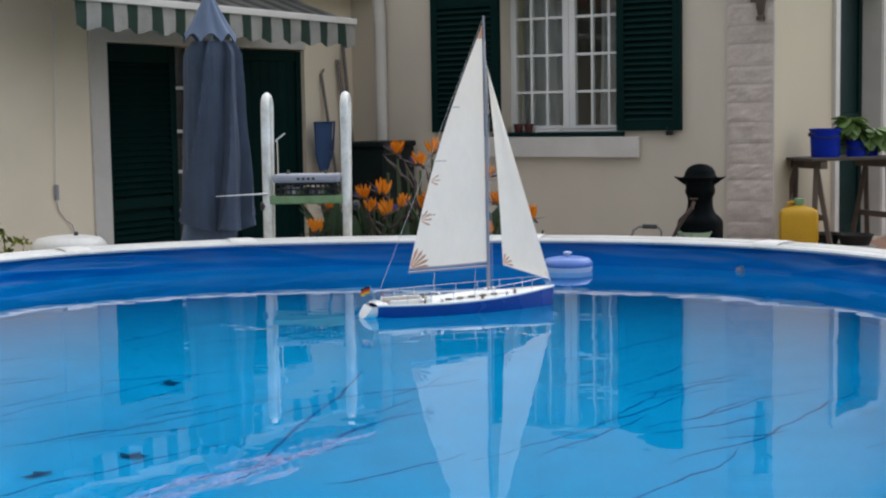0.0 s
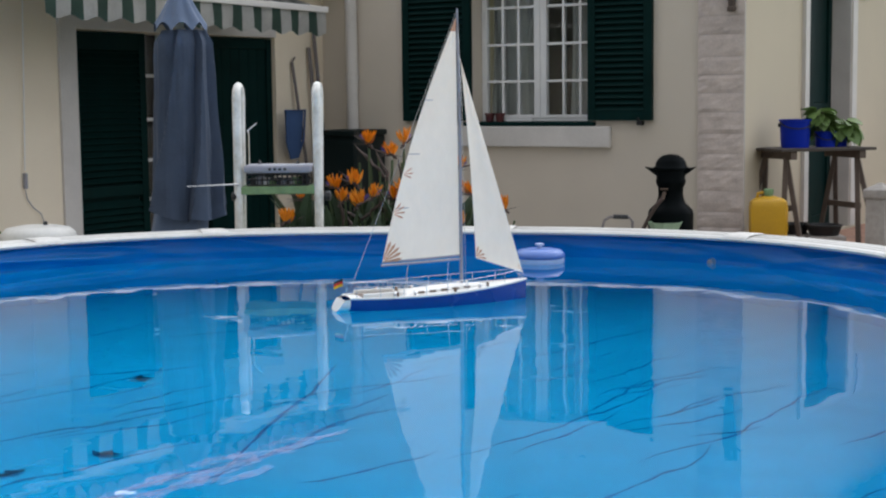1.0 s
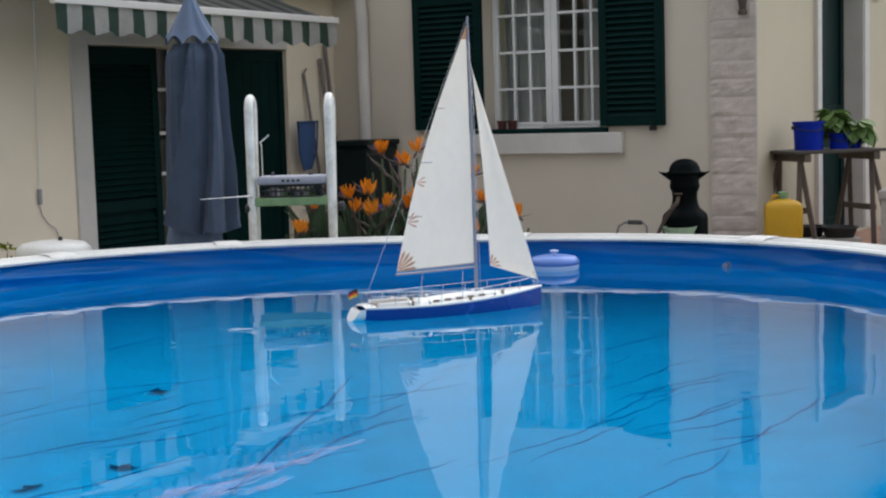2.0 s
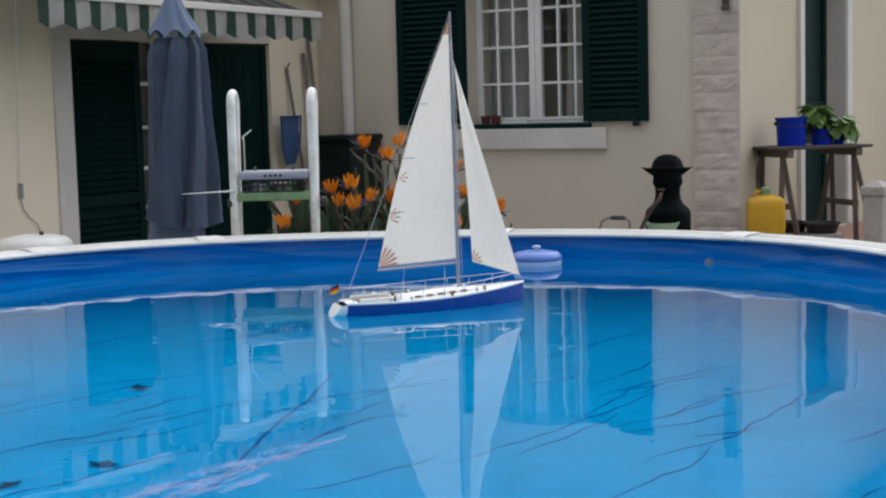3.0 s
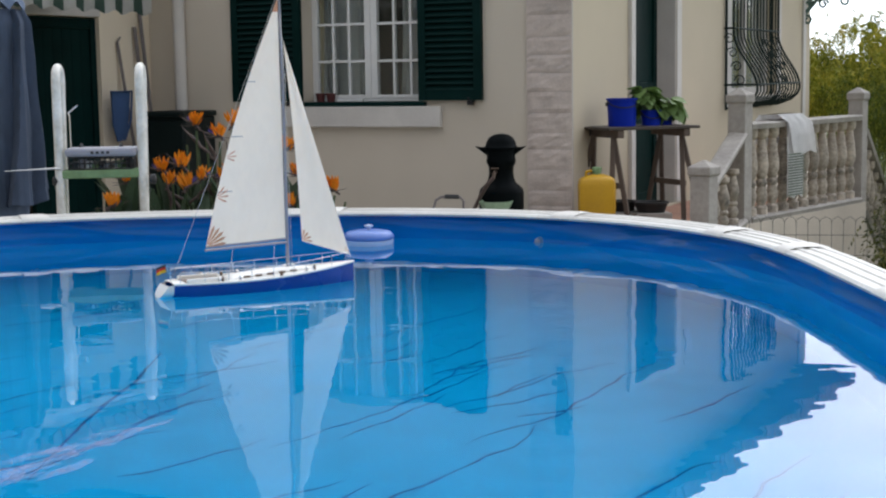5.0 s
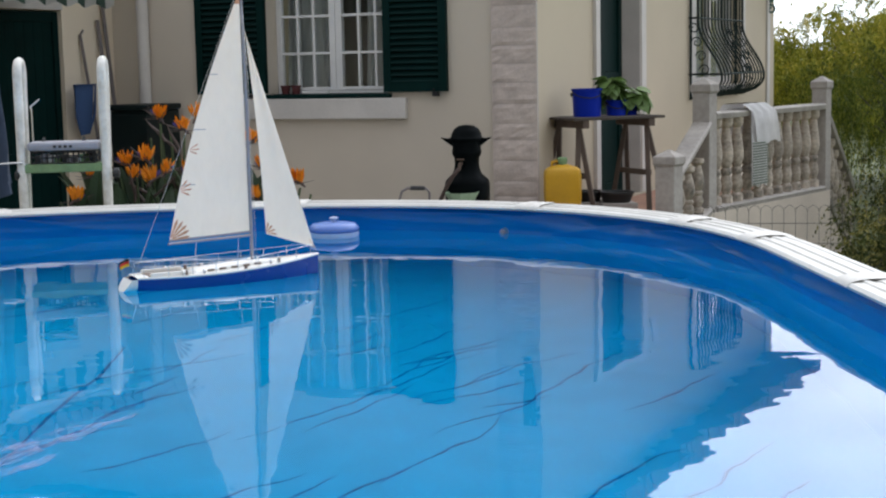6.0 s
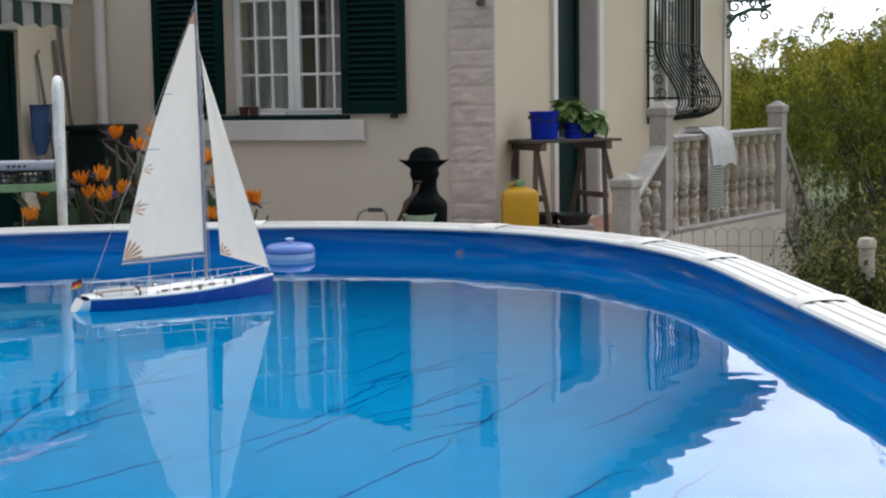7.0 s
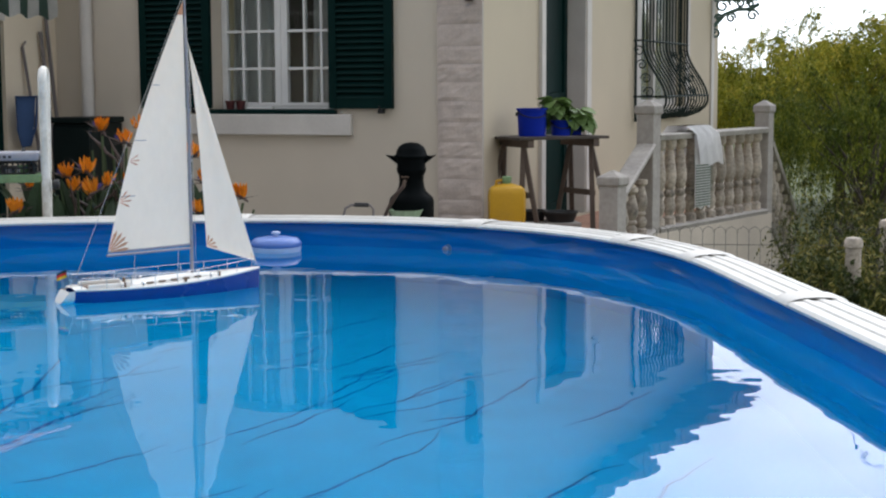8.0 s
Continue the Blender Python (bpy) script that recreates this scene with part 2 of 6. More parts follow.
# Unseen pale slabs, added to bounce light up the house walls.
bounce = thing("bounce_ground", pose(0, 0, GROUND), "unseen pale slabs added to bounce light onto the house", "paving", kind="structure")
slab, bm = None, boxes((-0.245, 0.245, -0.245, 0.245, 0.001, 0.03), bevel=0.004)
for i in range(17):
    for j in range(13):
        p = pose(-5.6 + i * 0.5, 5.9 + j * 0.5, 0)
        q = p.translation
        if (HOUSE.inverted() @ q).y > -0.2 or q.x > 2.3 or Vector((q.x + 0.55, max(0, q.y - 4.75))).length < 2.75:
            continue
        if slab is None:
            slab = part("slab", bm, BOUNCE_SLAB, bounce, m=p)
        else:
            twin(slab, p)

# ---- pool ----
POOL_R, POOL_RUN, POOL_BEND = 2.15, 2.10, 2.4
POOL = pose(-0.55, 4.75, 0, 0, 0, -3.0)


def oval(r, n=40):
    """Points round the pool's plan, r from its axis, beginning in the middle of the far end, clockwise from above."""
    def cap(a):
        k = (abs(math.sin(a)) ** POOL_BEND + abs(math.cos(a)) ** POOL_BEND) ** (-1 / POOL_BEND)
        k = (k * POOL_R + r - POOL_R)
        return k * math.sin(a), k * math.cos(a)
    right = [cap(i * math.pi / 2 / n) for i in range(n + 1)]
    right += [(r, -POOL_RUN * i / 12) for i in range(1, 12)]
    right += [(x, y - POOL_RUN) for x, y in [cap(math.pi / 2 + i * math.pi / 2 / n) for i in range(n + 1)]]
    return right + [(-x, y) for x, y in reversed(right[1:-1])]


_edge = [Vector((x, y, 0)) for x, y in oval(POOL_R)]
_runs = [0.0]
for _a, _b in zip(_edge, _edge[1:] + _edge[:1]):
    _runs.append(_runs[-1] + (_b - _a).length)
POOL_ROUND = _runs[-1]


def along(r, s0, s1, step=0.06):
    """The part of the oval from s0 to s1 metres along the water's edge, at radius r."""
    ring = [Vector((x, y, 0)) for x, y in oval(r)]
    ring.append(ring[0])
    n = max(2, int((s1 - s0) / step))
    out = []
    for i in range(n + 1):
        s = (s0 + (s1 - s0) * i / n) % POOL_ROUND
        k = min(int(np.searchsorted(_runs, s, "right")) - 1, len(_edge) - 1)
        out.append(ring[k].lerp(ring[k + 1], (s - _runs[k]) / (_runs[k + 1] - _runs[k])))
    return out


pool = thing("pool", POOL, "oval above-ground pool with blue liner and white rim", "pool")


def ring_sheet(levels, n=40, wob=0.0):
    """A sheet round the pool through levels of (radius, z)."""
    bm = bmesh.new()
    rows = []
    for r, z in levels:
        ring = []
        for i, (x, y) in enumerate(oval(r, n)):
            q = Vector((x * 1.3, y * 1.3, z * 9 + 0.8 * x))
            w = wob * (noise.noise(q) + 0.45 * noise.noise(q * 2.6))
            w *= min(1, max(0, (0.115 - z) / 0.03))
            if wob:
                s = 2.3 * math.atan2(x, y + 0.6)
                for zc, k, amp in ((0.080, 0, 0.010), (0.036, 5, 0.009)):
                    zm = zc + 0.026 * noise.noise(Vector((s * 0.9, k, 0))) + 0.006 * noise.noise(Vector((s * 4, k, 3)))
                    w -= amp * max(0, 0.35 + 1.3 * noise.noise(Vector((s * 1.1, k, 7)))) * math.exp(-((z - zm) / 0.013) ** 2)
                # a few sharp creases running aslant
                for k, lean, amp in ((3.0, 9.0, 0.016), (8.0, -7.0, 0.011)):
                    n1 = noise.noise(Vector((s * 1.5 + lean * z, 5 * z - 0.4 * s, k)))
                    w -= amp * (1 - min(1, abs(n1) * 2.0)) ** 3 * max(0, 0.4 + noise.noise(Vector((s * 0.9, k, 2)))) * min(1, max(0, (0.112 - z) / 0.02))
            ring.append(bm.verts.new((x * (1 + w / 2), y * (1 + w / 4), z)))
        rows.append(ring)
    for a, b in zip(rows, rows[1:]):
        for i in range(len(a)):
            j = (i + 1) % len(a)
            bm.faces.new((a[i], b[i], b[j], a[j]))
    return bm, rows


# The dry band takes the shaded colour, all under water the lit one.
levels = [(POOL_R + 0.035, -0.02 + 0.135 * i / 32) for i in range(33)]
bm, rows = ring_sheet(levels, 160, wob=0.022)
part("liner_band", bm, LINER_SHADED, pool, "wrinkled blue liner above water, shade put into its colour", smooth=True)
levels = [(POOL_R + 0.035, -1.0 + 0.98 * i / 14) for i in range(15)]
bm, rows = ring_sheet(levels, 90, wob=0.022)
part("liner_wall", bm, LINER_LIT, pool, "blue vinyl liner under water, light put into its colour", smooth=True)
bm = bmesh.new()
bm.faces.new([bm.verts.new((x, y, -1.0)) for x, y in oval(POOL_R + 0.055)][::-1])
part("liner_floor", bm, LINER_LIT, pool)
bm, rows = ring_sheet([(POOL_R + 0.09, GROUND), (POOL_R + 0.09, 0.10)])
part("outer_wall", bm, STEEL, pool, "painted corrugated steel wall")
bm = bmesh.new()
bm.faces.new([bm.verts.new((x, y, 0)) for x, y in oval(POOL_R + 0.06)][::-1])
water = part("water", bm, WATER, None, m=POOL)
water.visible_shadow = False
tagged(water, "clear still water filling the pool", "water", kind="structure")

# rim: lengths of ribbed white profile with a cover over each joint
RIM = [(-0.026, 0.108), (-0.030, 0.117), (-0.020, 0.126), (0.012, 0.127), (0.016, 0.132), (0.032, 0.132), (0.036, 0.128), (0.056, 0.128), (0.060, 0.133),
       (0.078, 0.133), (0.082, 0.129), (0.102, 0.129), (0.106, 0.133), (0.124, 0.132), (0.140, 0.124), (0.142, 0.10)]


def rim_piece(s0, s1, lift=0.0, wide=0.0):
    bm = bmesh.new()
    prof = [(o + (wide if o > 0.05 else -wide), z + lift) for o, z in RIM]
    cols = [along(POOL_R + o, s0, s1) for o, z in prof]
    vs = [[bm.verts.new((p.x, p.y, prof[k][1])) for p in c] for k, c in enumerate(cols)]
    for a, b in zip(vs, vs[1:]):
        for i in range(len(a) - 1):
            bm.faces.new((a[i], b[i], b[i + 1], a[i + 1]))
    for e in (0, -1):
        bm.faces.new([v[e] for v in vs])
    bmesh.ops.recalc_face_normals(bm, faces=bm.faces[:])
    return bm


JOINTS = [-0.93, 0.42, 1.57, 2.49, 3.08, 4.14]
while JOINTS[-1] + 1.2 < POOL_ROUND - 0.93:
    JOINTS.append(JOINTS[-1] + 1.12)
JOINTS.append(POOL_ROUND - 0.93)
for s0, s1 in zip(JOINTS, JOINTS[1:]):
    part("rim_rail", rim_piece(s0 + 0.004, s1 - 0.004), PVC, pool)
for s in JOINTS[:-1]:
    bm = bmesh.new()
    rows = []
    for k in range(13):
        f = k / 12
        a = math.pi * (0.04 + 0.92 * f)
        o, z = 0.060 - 0.095 * math.cos(a), 0.100 + 0.041 * math.sin(a) ** 0.45
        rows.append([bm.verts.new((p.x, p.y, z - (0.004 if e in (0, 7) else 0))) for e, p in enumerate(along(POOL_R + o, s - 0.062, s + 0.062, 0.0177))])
    for a, b in zip(rows, rows[1:]):
        for i in range(7):
            bm.faces.new((a[i], b[i], b[i + 1], a[i + 1]))
    part("rim_cover", bm, PVC_COVER, pool, "greyish white rounded joint cover", smooth=True)

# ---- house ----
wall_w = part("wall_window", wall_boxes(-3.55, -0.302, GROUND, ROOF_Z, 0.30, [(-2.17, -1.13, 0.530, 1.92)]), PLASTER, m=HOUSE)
tagged(wall_w, "beige plastered house wall", "wall", kind="structure")
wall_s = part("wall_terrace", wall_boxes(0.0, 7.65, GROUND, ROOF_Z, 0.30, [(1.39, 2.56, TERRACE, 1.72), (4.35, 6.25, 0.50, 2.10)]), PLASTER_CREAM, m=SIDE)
tagged(wall_s, "cream plastered house wall along the terrace", "wall", kind="structure")
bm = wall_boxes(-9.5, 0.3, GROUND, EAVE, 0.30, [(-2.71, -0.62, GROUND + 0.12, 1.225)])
tagged(part("wall_wing", bm, PLASTER_WARM_LIT, m=WING), "beige plastered wall of the house wing", "wall", kind="structure")
# walls that close the house
tagged(part("wall_back", boxes((-8, 0, 7.65, 7.95, GROUND, ROOF_Z)), PLASTER_CREAM, m=HOUSE), "plastered back wall of the house", "wall", kind="structure")
tagged(part("ceiling", boxes((-8, -0.3, 0.3, 7.65, ROOF_Z - 0.05, ROOF_Z)), WHITE_PAINT, m=HOUSE), "white ceiling inside the house", "ceiling", kind="structure")

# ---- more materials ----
# Room surfaces are coloured dark to stand for the lack of light inside.
DARK_IN = mat("unlit_room", (0.10, 0.088, 0.078), 0.9)
BLIND = mat("grey_blind", (0.46, 0.455, 0.43), 0.8, var=0.2, scale=4)
CURTAIN = mat("sheer_curtain", (0.82, 0.82, 0.80), 0.9, var=0.08, scale=9, through=0.45)
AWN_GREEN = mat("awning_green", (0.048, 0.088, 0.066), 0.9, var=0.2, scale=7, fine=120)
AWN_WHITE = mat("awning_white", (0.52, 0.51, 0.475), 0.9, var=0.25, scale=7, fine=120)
# Canopy stripes are darkened: the underside's shade is put into these colours.
AWN_GREEN_SHADED = mat("shaded_awning_green", (0.028, 0.033, 0.028), 0.95, var=0.3, scale=7, fine=120)
AWN_WHITE_SHADED = mat("shaded_awning_white", (0.115, 0.112, 0.10), 0.95, var=0.3, scale=7, fine=120)
UMBRELLA = mat("umbrella_cloth", (0.100, 0.138, 0.215), 0.85, var=0.22, scale=5, fine=160, bump=0.25, sheen=0.1)
LADDER = mat("yellowed_white_tube", (0.72, 0.71, 0.67), 0.4, var=0.22, scale=7, fine=50, dark=(0.50, 0.48, 0.42))
TREAD = mat("green_tread", (0.17, 0.27, 0.13), 0.8, var=0.3, scale=12)
GREY_PLASTIC = mat("grey_plastic", (0.30, 0.30, 0.34), 0.5, var=0.12)
BLACK = mat("black_plastic", (0.015, 0.016, 0.018), 0.5, var=0.2)
CHROME = mat("bright_metal", (0.7, 0.7, 0.7), 0.25, metal=1.0, var=0.05)
IRON = mat("black_cast_iron", (0.002, 0.0035, 0.004), 0.5, var=0.3, scale=12, bump=0.3, spec=0.045)
GRILLE_IRON = mat("green_black_iron", (0.016, 0.028, 0.025), 0.7, var=0.2, spec=0.15)
PATINA = mat("green_patina_iron", (0.07, 0.135, 0.11), 0.6, var=0.4, scale=14)
RUSTY = mat("rusty_brown_iron", (0.085, 0.062, 0.048), 0.75, var=0.4, scale=16, bump=0.3)
BRASS = mat("old_brass", (0.07, 0.045, 0.03), 0.5, metal=0.5)
HOSE = mat("brown_hose", (0.06, 0.036, 0.03), 0.6)
BOWL = mat("pale_green_bowl", (0.30, 0.42, 0.28), 0.5)
YELLOW = mat("yellow_plastic", (0.52, 0.28, 0.002), 0.45, var=0.1)
BUCKET = mat("blue_bucket", (0.001, 0.020, 0.33), 0.5, var=0.1, spec=0.15)
WOOD_DARK = mat("dark_wet_wood", (0.06, 0.048, 0.04), 0.8, var=0.4, scale=7, fine=70, stretch=(0.3, 1, 1))
WOOD = mat("grey_brown_wood", (0.115, 0.086, 0.068), 0.85, var=0.35, scale=7, fine=70, stretch=(1, 1, 0.2))
NET = mat("blue_net", (0.055, 0.115, 0.27), 0.8, through=0.3)
POLE = mat("grey_pole", (0.17, 0.15, 0.15), 0.6)
CABINET = mat("dark_green_plastic", (0.005, 0.012, 0.012), 0.55, var=0.2, spec=0.25)
STEM = mat("green_stem", (0.06, 0.09, 0.035), 0.7, var=0.3)
BLADE = mat("strelitzia_leaf", (0.034, 0.062, 0.028), 0.5, var=0.4, scale=6, through=0.12)
SPATHE = mat("brown_spathe", (0.075, 0.050, 0.042), 0.6, var=0.4, scale=20)
ORANGE = mat("orange_petal", (1.0, 0.31, 0.008), 0.6, var=0.3, scale=20, through=0.25)
PURPLE = mat("violet_petal", (0.10, 0.07, 0.28), 0.6)
POTLEAF = mat("pot_plant_leaf", (0.135, 0.225, 0.06), 0.55, var=0.4, scale=20, through=0.2)
TOWEL = mat("white_towel", (0.90, 0.89, 0.89), 0.95, var=0.07, scale=20, fine=200, bump=0.5, depth=0.004)
TOWEL_GREEN = mat("green_towel_stripe", (0.20, 0.24, 0.20), 0.95, var=0.1, bump=0.5)
SAIL = mat("sail_cloth", (0.93, 0.84, 0.715), 0.8, var=0.05, scale=3.5, fine=22, through=0.55, bump=0.5, stretch=(1.6, 1.6, 1.0), depth=0.012)
HULL_BLUE = mat("hull_blue", (0.004, 0.045, 0.27), 0.25, var=0.1)
GEL_WHITE = mat("white_gelcoat", (0.80, 0.79, 0.75), 0.3, var=0.05)
DECK_DARK = mat("deck_fittings", (0.16, 0.11, 0.08), 0.6, var=0.3)
ORANGE_PATCH = mat("faded_orange_cloth", (0.66, 0.34, 0.20), 0.8, var=0.35, scale=14)
SUNKEN = mat("rotting_leaf", (0.006, 0.13, 0.28), 0.9, spec=0.0)
RED = mat("flag_red", (0.55, 0.03, 0.02), 0.8)
GOLD = mat("flag_gold", (0.70, 0.45, 0.02), 0.8)
FLOAT_BLUE = mat("float_blue", (0.10, 0.19, 0.50), 0.4, var=0.1)
FLOAT_PALE = mat("float_pale", (0.45, 0.55, 0.75), 0.4, var=0.1)
POT_RED = mat("dark_red_pot", (0.10, 0.025, 0.025), 0.5)
WALL_CREAM2 = mat("terrace_side_plaster", (0.60, 0.52, 0.44), 0.9, var=0.15, scale=2, bump=0.3)
WIRE = mat("fence_wire", (0.12, 0.115, 0.105), 0.5, metal=0.5)
BARK = mat("bark", (0.055, 0.045, 0.036), 0.95, var=0.4, scale=9, bump=0.6, depth=0.01)
ROOF = mat("roof_tile", (0.40, 0.20, 0.13), 0.85, var=0.3, scale=5, random_hue=0.1)


def leaf_mat(name, c0, c1, c2):
    """Leaves that differ one from another, and clump by clump."""
    m = mat(name, c0, 0.6, var=0.15, scale=3, bump=0, through=0.2, spec=0.15)
    n, l = m.node_tree.nodes, m.node_tree.links
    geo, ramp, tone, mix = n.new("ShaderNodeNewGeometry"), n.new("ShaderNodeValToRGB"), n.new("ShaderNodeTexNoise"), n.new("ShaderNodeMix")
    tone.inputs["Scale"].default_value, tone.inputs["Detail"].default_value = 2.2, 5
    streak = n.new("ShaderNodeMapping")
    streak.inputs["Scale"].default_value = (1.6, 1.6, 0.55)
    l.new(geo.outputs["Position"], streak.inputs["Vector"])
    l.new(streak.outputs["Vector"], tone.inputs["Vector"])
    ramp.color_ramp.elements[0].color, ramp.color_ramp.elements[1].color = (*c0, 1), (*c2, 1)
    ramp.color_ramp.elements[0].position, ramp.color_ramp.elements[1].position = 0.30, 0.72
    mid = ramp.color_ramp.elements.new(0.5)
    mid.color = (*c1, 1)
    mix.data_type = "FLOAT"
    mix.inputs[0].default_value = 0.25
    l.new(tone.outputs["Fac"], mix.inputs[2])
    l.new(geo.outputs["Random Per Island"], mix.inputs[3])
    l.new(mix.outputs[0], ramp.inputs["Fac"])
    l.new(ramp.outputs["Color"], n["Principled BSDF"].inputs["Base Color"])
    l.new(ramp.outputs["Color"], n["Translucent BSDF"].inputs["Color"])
    return m


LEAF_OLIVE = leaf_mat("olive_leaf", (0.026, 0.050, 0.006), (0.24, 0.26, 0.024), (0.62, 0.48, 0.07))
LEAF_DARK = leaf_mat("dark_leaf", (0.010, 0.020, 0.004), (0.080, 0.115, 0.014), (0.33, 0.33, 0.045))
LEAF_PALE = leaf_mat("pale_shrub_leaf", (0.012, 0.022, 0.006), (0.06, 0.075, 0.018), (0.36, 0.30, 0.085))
SOFFIT = mat("brown_boards", (0.22, 0.175, 0.135), 0.85, var=0.3, scale=5, fine=50)

# ---- roof: eaves boards and rows of curved tiles over the terrace wall, plain slopes above ----
EDGE = [(-8.6, -0.28), (0.02, -0.28), (0.12, 0.9), (0.22, 2.6), (0.40, 5.2), (0.66, 7.6), (0.62, 7.78), (-8.6, 8.2)]
bm = bmesh.new()
lo = [bm.verts.new((x, y, ROOF_Z)) for x, y in EDGE]
hi = [bm.verts.new((x, y, ROOF_Z + 0.05)) for x, y in EDGE]
bm.faces.new(lo[::-1])
bm.faces.new(hi)
for i in range(len(EDGE)):
    j = (i + 1) % len(EDGE)
    bm.faces.new((lo[i], lo[j], hi[j], hi[i]))
tagged(part("eaves", bm, SOFFIT, m=HOUSE), "weathered brown boards under the eaves", "roof", kind="structure")
bm = bmesh.new()
low = [bm.verts.new((x, y, ROOF_Z + 0.055)) for x, y in EDGE]
peak = bm.verts.new((-4.0, 3.8, ROOF_Z + 1.6))
for i in range(len(EDGE)):
    bm.faces.new((low[i], low[(i + 1) % len(EDGE)], peak))
roof = part("roof", bm, ROOF, m=HOUSE)
tagged(roof, "hipped roof of terracotta tiles", "roof", kind="structure")
bm = bmesh.new()
tube(bm, [(0, 0, 0), (-0.42, 0, 0.13)], [0.062, 0.055], 10)
tile, rng = None, random.Random(4)
for (xa, ya), (xb, yb), n in ((EDGE[1], EDGE[2], 9), (EDGE[2], EDGE[3], 12), (EDGE[3], EDGE[4], 18), (EDGE[4], EDGE[5], 17)):
    for i in range(n):
        f = i / n
        p = pose(xa + (xb - xa) * f + 0.025 + rng.uniform(-0.012, 0.014), ya + (yb - ya) * f, ROOF_Z + 0.075 + rng.uniform(-0.008, 0.008), 0, 0, -8 + rng.uniform(-3, 3))
        if tile is None:
            tile = part("roof_tile", bm, ROOF, roof, m=p, smooth=True)
        else:
            twin(tile, p)
tagged(part("eaves_wing", boxes((-9.6, -0.02, -0.19, 0.3, EAVE + 0.002, EAVE + 0.04)), SOFFIT, m=WING), "brown boards under the wing's eaves", "roof", kind="structure")
bm = bmesh.new()
v = [bm.verts.new(p) for p in ((-9.7, -0.22, EAVE + 0.045), (-0.02, -0.22, EAVE + 0.045), (-0.02, 3.2, EAVE + 0.98), (-9.7, 3.2, EAVE + 0.98))]
bm.faces.new(v)
thicken(bm, 0.03)
roof_w = part("roof_wing", bm, ROOF, m=WING)
tagged(roof_w, "low terracotta roof of the house wing", "roof", kind="structure")
bm = bmesh.new()
tube(bm, [(0, 0, 0), (0, 0.42, 0.115)], [0.062, 0.055], 10)
first = None
for i in range(46):
    p = pose(-6.3 + i * 0.136, -0.23 + rng.uniform(-0.01, 0.01), EAVE + 0.085)
    if first is None:
        first = part("roof_tile", bm, ROOF, roof_w, m=p, smooth=True)
    else:
        twin(first, p)
gut = thing("gutter", WING, "pale painted gutter along the wing's eaves", "gutter")
bm = bmesh.new()
for x0, x1 in ((-6.0, -2.61), (-2.6, 0.0)):
    z0, z1 = EAVE - 0.005 + 0.025 * x0, EAVE - 0.005 + 0.025 * x1
    v = [bm.verts.new((x, y, z + dz)) for x, z in ((x0, z0), (x1, z1)) for y, dz in ((-0.16, 0.0), (-0.16, -0.065), (-0.235, -0.065), (-0.25, 0.0))]
    for q in ((0, 1, 5, 4), (1, 2, 6, 5), (2, 3, 7, 6), (0, 3, 2, 1), (4, 5, 6, 7)):
        bm.faces.new([v[k] for k in q])
bmesh.ops.recalc_face_normals(bm, faces=bm.faces[:])
thicken(bm, 0.003)
part("trough", bm, TRIM_STONE, gut)
for x in (-5.0, -3.6, -2.2, -0.8):
    part("bracket", boxes((x - 0.012, x + 0.012, -0.255, -0.15, EAVE - 0.075 + 0.025 * x, EAVE - 0.067 + 0.025 * x)), TRIM_STONE, gut)
tagged(part("wall_over_wing", boxes((-8.0, -3.552, 0.0, 0.3, EAVE, ROOF_Z - 0.001)), PLASTER, m=HOUSE), "beige plastered house wall over the wing", "wall", kind="structure")

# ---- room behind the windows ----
tagged(part("floor_inside", boxes((-8, -0.3, 0.3, 7.65, TERRACE - 0.2, TERRACE)), DARK_IN, m=HOUSE), "tiled floor inside the house, coloured dark as unlit", "floor", kind="structure")
tagged(part("wall_inside", boxes((-3.4, -0.3, 3.0, 3.1, TERRACE, ROOF_Z - 0.06)), DARK_IN, m=HOUSE), "inner wall behind the window, coloured dark as unlit", "wall", kind="structure")
tagged(part("wall_inside", boxes((-4.0, -0.02, 1.2, 1.3, GROUND, EAVE - 0.01), (-4.1, -4.0, 0.3, 1.3, GROUND, EAVE - 0.01)), DARK_IN, m=WING), "inner wall behind the wing's door, coloured dark as unlit", "wall", kind="structure")


